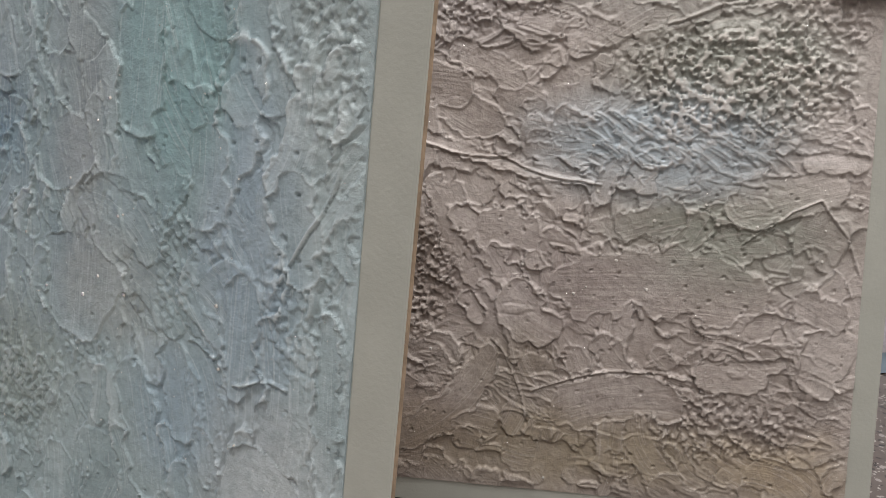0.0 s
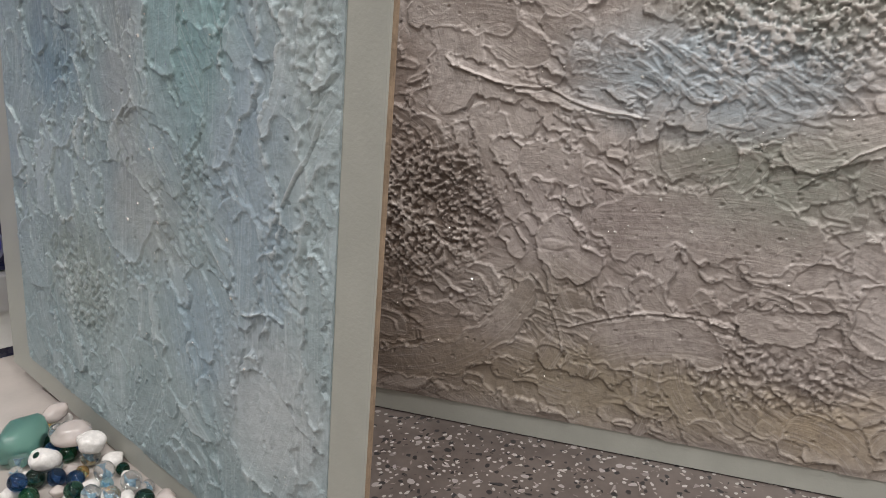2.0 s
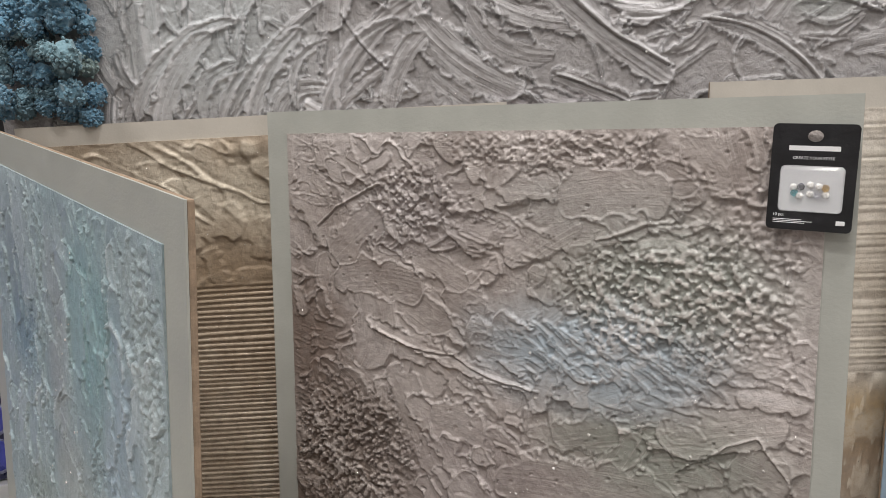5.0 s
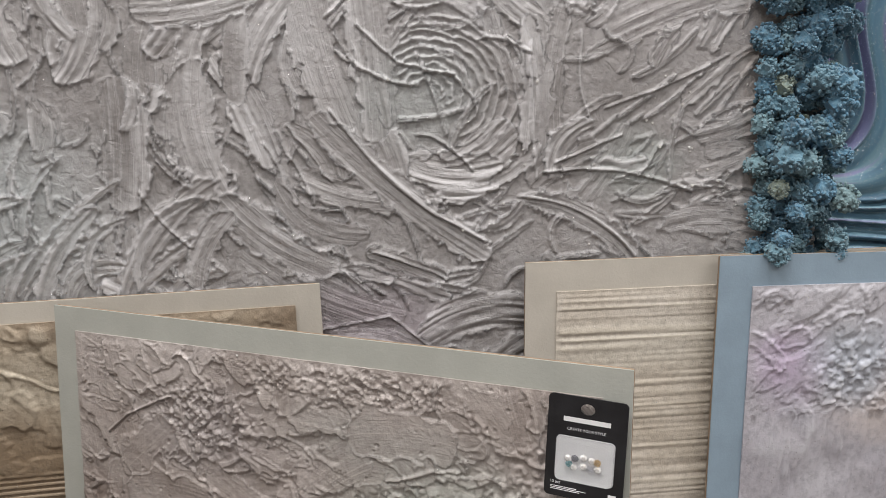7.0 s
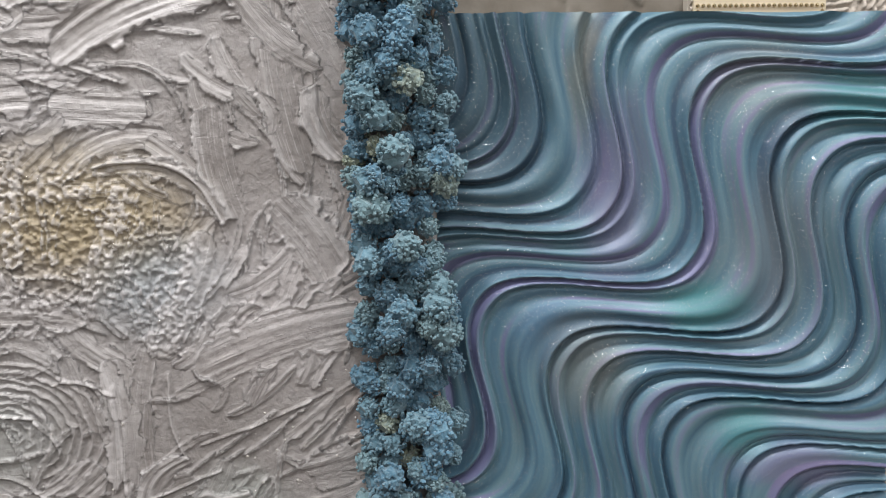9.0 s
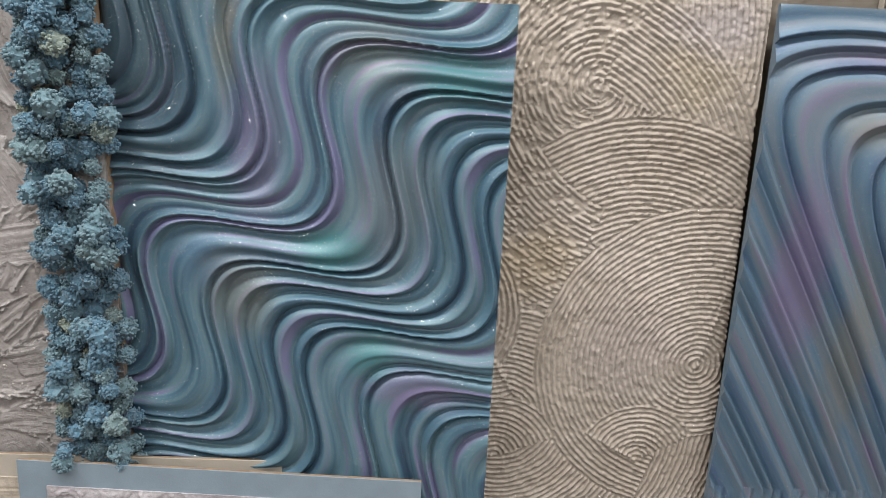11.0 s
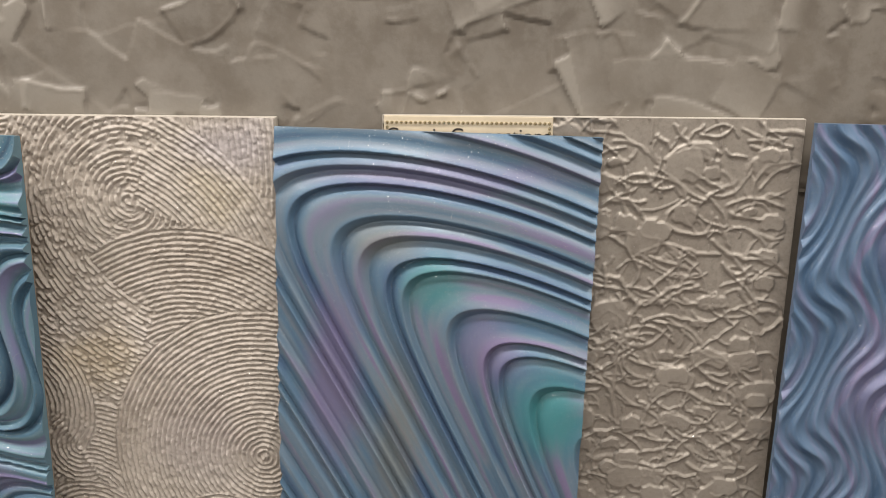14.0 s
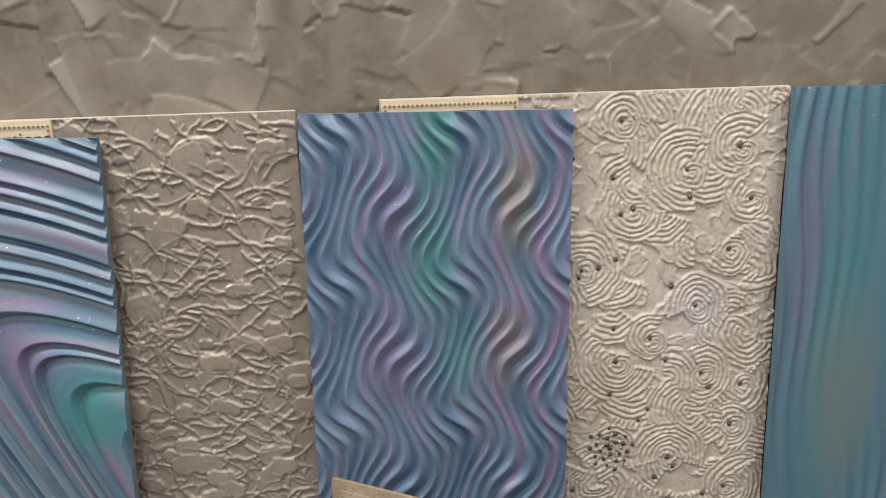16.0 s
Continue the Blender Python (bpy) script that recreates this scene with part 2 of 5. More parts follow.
def flakes(h, xs, zs, count, angle, width, ratio, lift, seed, spread=22, rims=(0.15, 0.4, 0.7), **more):
    """Short overlapping passes of a knife: level skins at odd tilts, each torn off along a thin lip."""
    rs = random.Random(seed)
    for i in range(count):
        x, z, w = rs.uniform(xs[0], xs[-1]), rs.uniform(zs[0], zs[-1]), width[0] + (width[1] - width[0]) * rs.random() ** 2
        a, ln = math.radians(angle(x, z) + rs.gauss(0, spread)), w * rs.uniform(*ratio)
        dx, dz = math.cos(a) * ln / 2, math.sin(a) * ln / 2
        stroke(h, xs, zs, x - dx, z - dz, x + dx, z + dz, rs.gauss(0, 0.10) * ln, w, rs.uniform(0.4, 1.3) * lift, i + seed * 13, tilt=rs.choice((-0.5, 0.3, 0.6)), thin=0.0010, ragged=0.12,
               ridge=rs.choice(rims), wob=0.3, **more)


def grit(h, xs, zs, x, z, rx, rz, size, lift, seed):
    """A patch of crumbs and pits in the plaster."""
    zz, xx = np.meshgrid(zs, xs, indexing="ij")
    d = np.hypot((xx - x) / rx, (zz - z) / rz) + 0.5 * (fbm(xx / rx * 2 + 9, zz / rz * 2, seed) - 0.45)
    m = 1 - sstep(d, 0.55, 1.1)
    n = vnoise(xx / size, zz / size, seed) * 0.65 + vnoise(xx / size * 2.1, zz / size * 2.1, seed + 1) * 0.35
    h += m * lift * (sstep(n, 0.42, 0.62) - 0.35)


def scrapes(h, xs, zs, seed, along, size, lift, thin=0.05, warp=0.6):
    """Crisp little ridges and scratches left by the blade, drawn out along the angle given in degrees."""
    zz, xx = np.meshgrid(zs, xs, indexing="ij")
    ca, sa = math.cos(radians(along)), math.sin(radians(along))
    u, v = (xx * ca + zz * sa) / (size * 3.2), (-xx * sa + zz * ca) / size
    wu, wv = fbm(u * 0.6 + 3, v * 0.35, seed + 3), fbm(u * 0.6, v * 0.35 + 7, seed + 5)
    n = vnoise(u + 3 * warp * wu, v + 3 * warp * wv, seed)
    gate = sstep(vnoise(u * 0.35 + 5, v * 0.22, seed + 2), 0.48, 0.62)
    h += lift * gate * (np.exp(-((n - 0.5) / thin) ** 2) - 0.6 * np.exp(-((n - 0.5 - 1.6 * thin) / thin) ** 2))


def layers(h, xs, zs, seed, along, size, lift, cuts=(0.36, 0.46, 0.56)):
    """Overlapping thin layers of plaster with ragged, sharp edges."""
    zz, xx = np.meshgrid(zs, xs, indexing="ij")
    ca, sa = math.cos(radians(along)), math.sin(radians(along))
    u, v = (xx * ca + zz * sa) / (size * 2.2), (-xx * sa + zz * ca) / size
    n = 0.75 * fbm(u + 0.8 * vnoise(u * 2, v * 2, seed + 4), v + 0.8 * vnoise(u * 2 + 9, v * 2, seed + 6), seed, 3) * 1.25 + 0.06 * vnoise(u * 9, v * 9, seed + 8)
    for c in cuts:
        h += lift * (sstep(n, c, c + 0.010) + 0.7 * np.exp(-((n - c - 0.012) / 0.008) ** 2))


def tube(h, xs, zs, x0, z0, x1, z1, sag, w, lift, seed):
    """A dribble of thick paste, round in section."""
    length = math.hypot(x1 - x0, z1 - z0)
    cx, cz, ux, uz = (x0 + x1) / 2, (z0 + z1) / 2, (x1 - x0) / length, (z1 - z0) / length
    reach = length / 2 + 2 * w + abs(sag)
    i0, i1 = np.searchsorted(xs, (cx - reach, cx + reach))
    j0, j1 = np.searchsorted(zs, (cz - reach, cz + reach))
    if i1 - i0 < 3 or j1 - j0 < 3:
        return
    z, x = np.meshgrid(zs[j0:j1], xs[i0:i1], indexing="ij")
    u = ((x - cx) * ux + (z - cz) * uz) / (length / 2)
    v = -(x - cx) * uz + (z - cz) * ux - sag * (1 - u * u) - 0.003 * (vnoise(u * 3 + seed, u * 0, 4) - 0.5)
    wl = w * (0.6 + 0.8 * vnoise(u * 4 + seed, u * 0 + seed, 2))
    over = np.clip(np.abs(u) - 1, 0, None) * length / 2
    d = np.hypot(v, over) / wl
    win = h[j0:j1, i0:i1]
    h[j0:j1, i0:i1] = np.maximum(win, win * 0.35 + lift * np.sqrt(np.clip(1 - d * d, 0, 1)))


def lips(h, xs, zs, rows, w, lift, seed):
    """Single raised ridges where the blade left the surface, each with a groove along its lower side."""
    for i, (x0, z0, x1, z1, sag) in enumerate(rows):
        low = np.zeros_like(h)
        tube(low, xs, zs, x0, z0, x1, z1, sag, w * (0.8 + 0.4 * ((i * 7) % 5) / 4), lift, seed + i)
        cutting = np.zeros_like(h)
        tube(cutting, xs, zs, x0, z0 - 1.7 * w, x1, z1 - 1.7 * w, sag, w, 0.5 * lift, seed + i)
        h += low - np.where(low > 0, 0, cutting)


def finish(h, xs, zs, fine, seed):
    zz, xx = np.meshgrid(zs, xs, indexing="ij")
    h += fine * (fbm(xx * 210, zz * 210, seed, 2) - 0.4)
    return h


def skim(h, share, keep=0.25, low=None):
    """Draw a broad blade over the top: what stands above the given share of the surface is nearly levelled."""
    c = np.quantile(h, share)
    h[:] = np.where(h > c, c + keep * (h - c), h)
    if low is not None:
        c = np.quantile(h, low)
        h[:] = np.where(h < c, c + 0.4 * (h - c), h)


def moved(spots, k, dx, dz, kz=None):
    kz = kz or k
    return [(x * k + dx, z * kz + dz, rx * k, rz * kz, c, s) for x, z, rx, rz, c, s in spots]


def mesh_of(name, verts, quads, material, smooth=True, attr=None):
    me = bpy.data.meshes.new(name)
    me.vertices.add(len(verts))
    me.vertices.foreach_set("co", np.asarray(verts, dtype=np.float32).ravel())
    q = np.asarray(quads, dtype=np.int32)
    me.loops.add(q.size)
    me.loops.foreach_set("vertex_index", q.ravel())
    me.polygons.add(len(q))
    me.polygons.foreach_set("loop_start", np.arange(0, q.size, 4, dtype=np.int32))
    me.polygons.foreach_set("use_smooth", np.full(len(q), smooth))
    if attr is not None:
        at = me.attributes.new("relief", "FLOAT", "POINT")
        at.data.foreach_set("value", np.asarray(attr, dtype=np.float32).ravel())
    me.update()
    me.materials.append(material)
    return me


def relief(name, xs, zs, h, depth, material, parent, label="", band=None):
    """A sheet of relief over the grid xs, zs, standing h proud of y = 0 towards -y, with cut sides that go back to y = depth."""
    nz, nx = h.shape
    zz, xx = np.meshgrid(zs, xs, indexing="ij")
    verts = [np.stack([xx, -h, zz], -1).reshape(-1, 3)]
    idx = np.arange(nz * nx).reshape(nz, nx)
    quads = [np.stack([idx[:-1, :-1], idx[:-1, 1:], idx[1:, 1:], idx[1:, :-1]], -1).reshape(-1, 4)]
    low = float(np.median(h))
    vals = [h.ravel() - low]
    n = nz * nx
    for ring, flip in ((idx[0, :], 0), (idx[-1, :], 1), (idx[:, 0], 1), (idx[:, -1], 0)):
        front = verts[0][ring]
        back = front.copy()
        back[:, 1] = depth
        k = len(ring)
        verts += [front, back]
        vals += [np.zeros(2 * k)]
        a, b = np.arange(n, n + k), np.arange(n + k, n + 2 * k)
        s = np.stack([a[:-1], b[:-1], b[1:], a[1:]], -1)
        quads.append(s[:, ::-1] if flip else s)
        n += 2 * k
    me = mesh_of(name, np.concatenate(verts), np.concatenate(quads), material, True, np.concatenate(vals))
    if band is not None:
        at = me.attributes.new("band", "FLOAT", "POINT")
        at.data.foreach_set("value", np.concatenate([band.ravel(), np.zeros(n - nz * nx)]).astype(np.float32))
    ob = new(name, me)
    ob.parent = parent
    if label:
        tagged(ob, label)
    return ob


def part(name, bm, material, parent, label=""):
    me = bpy.data.meshes.new(name)
    bm.to_mesh(me)
    bm.free()
    me.materials.append(material)
    ob = new(name, me)
    ob.parent = parent
    if label:
        tagged(ob, label)
    return ob


def add_box(bm, x0, x1, y0, y1, z0, z1, bevel=0.0):
    r = bmesh.ops.create_cube(bm, size=1, matrix=Matrix.Translation(((x0 + x1) / 2, (y0 + y1) / 2, (z0 + z1) / 2)) @ Matrix.Diagonal((x1 - x0, y1 - y0, z1 - z0, 1)))
    if bevel:
        es = list({e for v in r["verts"] for e in v.link_edges})
        bmesh.ops.bevel(bm, geom=es, offset=bevel, segments=2, affect="EDGES", profile=0.6)


def box_bm(*a, **k):
    bm = bmesh.new()
    add_box(bm, *a, **k)
    return bm


def stand(name, label, category, centre, yaw=0, lean=0, roll=0, group="", kind=""):
    """An Empty in the plane of a board: x to its right, z up its face, its face towards -y; lean tips its top back."""
    ob = new(name)
    ob.matrix_world = Matrix.Translation(centre) @ Matrix.Rotation(radians(yaw), 4, "Z") @ Matrix.Rotation(radians(-lean), 4, "X") @ Matrix.Rotation(radians(roll), 4, "Y")
    ob.empty_display_size = 0.05
    return tagged(ob, label, category, group, kind)


def border(parent, outer, inner, material, face=0.0):
    """Four painted strips round the relief, mitred at the corners."""
    (a, b, c, d), (e, f, g, k) = outer, inner
    for quad in (((a, c), (b, c), (f, g), (e, g)), ((e, k), (f, k), (b, d), (a, d)), ((a, c), (e, g), (e, k), (a, d)), ((f, g), (b, c), (b, d), (f, k))):
        bm = bmesh.new()
        fr = [bm.verts.new((x, face, z)) for x, z in quad]
        bk = [bm.verts.new((x, face + 0.0015, z)) for x, z in quad]
        bm.faces.new(fr)
        bm.faces.new(bk[::-1])
        for i in range(4):
            j = (i + 1) % 4
            bm.faces.new((fr[j], fr[i], bk[i], bk[j]))
        bmesh.ops.recalc_face_normals(bm, faces=bm.faces)
        part("border_strip", bm, material, parent)


def backing(parent, outer, y0, y1, material=None, name="backing_board"):
    a, b, c, d = outer
    return part(name, box_bm(a, b, y0, y1, c, d, bevel=0.0015), material or MDF, parent)


# ---- the room ----
FLOOR = -0.012


def trowel_wall_material():
    k = Mat("taupe_trowelled_plaster")
    v = k.coords()
    n = k.noise(v, 3.5, 5, 0.6, 0.5)
    c = k.ramp(n.outputs[0], [(0.32, (0.122, 0.106, 0.086)), (0.5, (0.165, 0.146, 0.120)), (0.68, (0.21, 0.19, 0.162))])
    f = k.noise(v, 26, 6, 0.65)
    c = k.mix(k.rng(f.outputs[0], 0.40, 0.62, 0, 0.4), c, (0.24, 0.225, 0.195))
    at = k.nd("ShaderNodeAttribute")
    at.attribute_name = "relief"
    c = k.mix(k.rng(at.outputs["Fac"], 0.0006, 0.0024, 0, 0.5), c, (0.34, 0.32, 0.28))
    k.ln(c, k.b.inputs["Base Color"])
    k.ln(k.rng(f.outputs[0], 0.3, 0.7, 0.34, 0.5), k.b.inputs["Roughness"])
    nrm = k.bump(k.noise(v, 8, 4, 0.5).outputs[0], 0.002, 0.4)
    k.ln(k.bump(k.noise(v, 220, 3).outputs[0], 0.0003, 0.7, nrm), k.b.inputs["Normal"])
    return k.m


WALL = trowel_wall_material()
wall = stand("wall_north", "taupe wall finished in trowelled decorative plaster", "wall", (0, 0, 0), kind="structure")
WX = (-0.30, 4.6)
part("wall_body", box_bm(*WX, 0.004, 0.16, FLOOR, 1.0), WALL, wall)
part("wall_body", box_bm(*WX, 0.004, 0.16, 1.5, 2.7), WALL, wall)
wx, wz = np.concatenate([axis(WX[0], 0.7, 0.02)[:-1], axis(0.7, 2.95, 0.003), axis(2.95, WX[1], 0.02)[1:]]), np.concatenate([axis(1.0, 1.36, 0.003), axis(1.36, 1.5, 0.01)[1:]])
wh = np.zeros((len(wz), len(wx)))
rs = random.Random(5)
for i in range(620):
    x, z, a = rs.uniform(0.6, 3.1), rs.uniform(1.0, 1.45), rs.choice((20, 35, 75, 100, 150, 165)) + rs.gauss(0, 14)
    ln, w = rs.uniform(0.04, 0.14), rs.uniform(0.015, 0.045)
    dx, dz = math.cos(radians(a)) * ln / 2, math.sin(radians(a)) * ln / 2
    stroke(wh, wx, wz, x - dx, z - dz, x + dx, z + dz, rs.gauss(0, 0.05) * ln, w, 0.0040 * rs.uniform(0.3, 1.2), i, comb=0.02, ridge=0.7 if rs.random() < 0.35 else 0.0, wob=0.03, square=True, tilt=rs.choice((-0.35, 0.1, 0.35)), thin=0.0022)
finish(wh, wx, wz, 0.00025, 4)
relief("plaster_skin", wx, wz, np.clip(wh - np.median(wh), -0.002, 0.005), 0.16, WALL, wall)

PLAIN = paint("off_white_wall_paint", (0.62, 0.60, 0.57), 0.7, 0.05, 8)
for nm, b in (("wall_south", (-3.0, 4.6, -4.2, -4.05)), ("wall_west", (-3.15, -3.0, -4.2, 1.8)), ("wall_east", (4.6, 4.75, -4.2, 0.16)), ("wall_back", (-3.0, 4.6, 1.8, 1.95))):
    tagged(part(nm, box_bm(*b, FLOOR, 2.7), PLAIN, None), "plain off-white showroom wall", "wall", kind="structure")
tagged(part("ceiling", box_bm(-3.15, 4.75, -4.2, 1.95, 2.7, 2.8), PLAIN, None), "plain white showroom ceiling", "ceiling", kind="structure")


def terrazzo_material():
    k = Mat("grey_terrazzo", 0.35)
    v = k.coords()
    n = k.noise(v, 25, 4, 0.6)
    c = k.ramp(n.outputs[0], [(0.3, (0.098, 0.080, 0.073)), (0.7, (0.155, 0.130, 0.118))])
    for scale, share, dark in ((150, 0.72, (0.035, 0.033, 0.034)), (210, 0.74, (0.40, 0.38, 0.36)), (120, 0.84, (0.34, 0.31, 0.30))):
        vo = k.nd("ShaderNodeTexVoronoi", Scale=scale)
        k.ln(k.vec(v, k.vec(n.outputs["Color"], (0.02,) * 3, "MULTIPLY").outputs[0], "ADD").outputs[0], vo.inputs["Vector"])
        s = k.nd("ShaderNodeSeparateColor")
        k.ln(vo.outputs["Color"], s.inputs[0])
        msk = k.mul(k.rng(s.outputs[0], share, share + 0.01), k.rng(vo.outputs["Distance"], 0.35, 0.42, 1, 0))
        c = k.mix(msk, c, dark)
    k.ln(c, k.b.inputs["Base Color"])
    return k.m


tagged(part("floor", box_bm(-3.15, 4.75, -4.2, 1.95, FLOOR - 0.1, FLOOR), terrazzo_material(), None), "grey terrazzo floor with pale and dark stone chips", "floor", kind="structure")
floor_ob = bpy.data.objects["floor"]


# ---- framed plaster boards on the floor ----
def framed(name, label, centre, yaw, lean, roll, outer, inner, paint_m, group="framed plaster sample boards"):
    ob = stand(name, label, "sample board", centre, yaw, lean, roll, group)
    backing(ob, outer, 0.0015, 0.0062)
    border(ob, outer, inner, paint_m)
    return ob


def soft_edge(h, xs, zs, w=0.006):
    """Plaster thins out unevenly towards the border."""
    zz, xx = np.meshgrid(zs, xs, indexing="ij")
    e = np.minimum(np.minimum(xx - xs[0], xs[-1] - xx), np.minimum(zz - zs[0], zs[-1] - zz)) - 0.004 * vnoise(xx * 90, zz * 90, 2)
    return np.maximum(0.0003, 0.0012 + (h - np.quantile(h, 0.15)) * (0.3 + 0.7 * sstep(e, -0.002, w)))


def pits(h, xs, zs, count, size, deep, seed):
    rs = random.Random(seed)
    for i in range(count):
        x, z, r = rs.uniform(xs[0], xs[-1]), rs.uniform(zs[0], zs[-1]), rs.uniform(0.5, 1.4) * size
        i0, i1 = np.searchsorted(xs, (x - 3 * r, x + 3 * r))
        j0, j1 = np.searchsorted(zs, (z - 3 * r, z + 3 * r))
        if i1 - i0 < 2 or j1 - j0 < 2:
            continue
        zz, xx = np.meshgrid(zs[j0:j1], xs[i0:i1], indexing="ij")
        d = np.hypot((xx - x), (zz - z) * rs.uniform(0.6, 1.8)) / r * (0.6 + 0.8 * vnoise(xx / r * 0.9, zz / r * 0.9, 3))
        h[j0:j1, i0:i1] += deep * (0.15 * np.exp(-((d - 1.3) / 0.35) ** 2) - np.exp(-d * d * 1.5))


CRYSTAL = Mat("clear_set_crystal", 0.06, 0.55)
CRYSTAL.b.inputs["Base Color"].default_value = (0.86, 0.84, 0.80, 1)
bm = bmesh.new()
bmesh.ops.create_cone(bm, cap_ends=True, segments=8, radius1=0.0017, radius2=0.0009, depth=0.0014, matrix=Matrix.Rotation(radians(90), 4, "X"))
crystal_mesh = bpy.data.meshes.new("set_crystal")
bm.to_mesh(crystal_mesh)
bm.free()
crystal_mesh.materials.append(CRYSTAL.m)


def crystals(parent, xs, zs, h, spots, seed):
    """Small faceted stones pressed into the plaster."""
    rs = random.Random(seed)
    for x, z in spots:
        c = new("set_crystal", crystal_mesh)
        c.parent = parent
        d = float(h[min(np.searchsorted(zs, z), len(zs) - 1), min(np.searchsorted(xs, x), len(xs) - 1)])
        k = rs.uniform(0.6, 1.15)
        c.matrix_basis = Matrix.Translation((x, -d - 0.0002, z)) @ Euler((rs.uniform(-0.3, 0.3), rs.uniform(0, 1), rs.uniform(-0.3, 0.3))).to_matrix().to_4x4() @ Matrix.Diagonal((k, k, k, 1))


def strewn(count, x, z, rx, rz, seed):
    rs = random.Random(seed)
    return [(x + rs.gauss(0, rx), z + rs.gauss(0, rz)) for i in range(count)]


# pinkish-brown board
outer, inner = (-0.243, 0.273, -0.318, 0.212), (-0.2175, 0.2535, -0.297, 0.191)
ob = framed("framed_plaster_board", "pinkish-brown impasto plaster board with a blue-grey cloud, sage border", (0.1966, -0.2069, 0.3059), -29.85, 5.62, 0, outer, inner, SAGE)
xs, zs = axis(inner[0], inner[1], 0.00105), axis(inner[2], inner[3], 0.00105)
h = np.zeros((len(zs), len(xs)))
lines = np.zeros_like(h)
strokes(h, xs, zs, 360, lambda x, z: 150 - 60 * x / 0.2 + 75 * math.sin(41 * z + 23 * x), (0.010, 0.04), (0.0012, 0.004), 0.0026, 2, comb=0.3, ridge=0.8, lines=lines)
flakes(h, xs, zs, 480, lambda x, z: 158 + 50 * math.sin(13 * x + 9 * z), (0.005, 0.022), (2.0, 6.0), 0.0022, 5, rims=(0.3, 0.8, 1.4), comb=0.15, lines=lines)
scrapes(h, xs, zs, 4, 165, 0.006, 0.0012, 0.05)
for i in range(34):
    stroke(h, xs, zs, 0.03 + 0.0045 * i, 0.020 + 0.016 * math.sin(i * 1.9), 0.052 + 0.0045 * i, 0.004 + 0.016 * math.sin(i * 1.9), 0.002, 0.0014, 0.0019, 70 + i, lines=lines)
for a in ((0.145, 0.060, 0.095, 0.052, 0.0040, 0.0058), (-0.150, -0.112, 0.075, 0.075, 0.0034, 0.0048), (-0.076, 0.130, 0.05, 0.036, 0.0036, 0.0040), (0.205, 0.1, 0.04, 0.06, 0.004, 0.003), (0.15, -0.226, 0.07, 0.03, 0.0036, 0.0035), (0.06, 0.175, 0.1, 0.02, 0.0034, 0.0030)):
    grit(h, xs, zs, *a[:4], a[4] * 0.85, a[5] * 0.8, seed=int(abs(a[0]) * 100))
skim(h, 0.85, 0.5)
# level skins
for i, a in enumerate(((0.005, -0.113, 0.182, -0.112, 0.005, 0.026), (0.060, 0.135, 0.150, 0.142, 0.004, 0.020), (-0.165, 0.052, -0.065, 0.054, 0.006, 0.017), (0.010, -0.226, 0.120, -0.206, 0.010, 0.020), (-0.165, 0.075, -0.112, 0.122, 0.0, 0.016),
                       (0.200, -0.056, 0.240, -0.070, 0.002, 0.018), (-0.060, -0.066, -0.004, -0.072, 0.004, 0.015), (0.058, -0.062, 0.115, -0.046, 0.0, 0.014), (0.205, -0.112, 0.243, -0.135, 0.0, 0.014), (-0.20, -0.27, -0.04, -0.17, -0.03, 0.016))):
    stroke(h, xs, zs, *a, 0.0020, seed=100 + 17 * i, comb=0.1, ridge=0.8, wob=0.4, lines=lines, tilt=0.4, thin=0.0011, ragged=0.12)
pits(h, xs, zs, 520, 0.0013, 0.0026, 3)
stroke(h, xs, zs, -0.128, 0.020, 0.040, -0.024, -0.005, 0.0060, 0.0026, 91, comb=0.2, ridge=0.5, wob=0.35, lines=lines, tilt=-0.5, thin=0.0014, ragged=0.1)
lips(h, xs, zs, ((-0.125, 0.012, -0.035, -0.004, -0.003), (-0.045, -0.001, 0.044, -0.026, -0.003), (0.093, 0.105, 0.152, 0.121, 0.003), (-0.008, -0.205, 0.120, -0.187, 0.010)), 0.0011, 0.0018, 20)
lips(h, xs, zs, ((0.161, -0.072, 0.217, -0.033, 0.002), (0.217, -0.034, 0.252, -0.095, 0.004), (-0.181, 0.105, -0.110, 0.145, 0.004), (-0.043, -0.163, -0.013, -0.231, 0.006)), 0.0009, 0.0020, 40)
finish(h, xs, zs, 0.0007, 3)
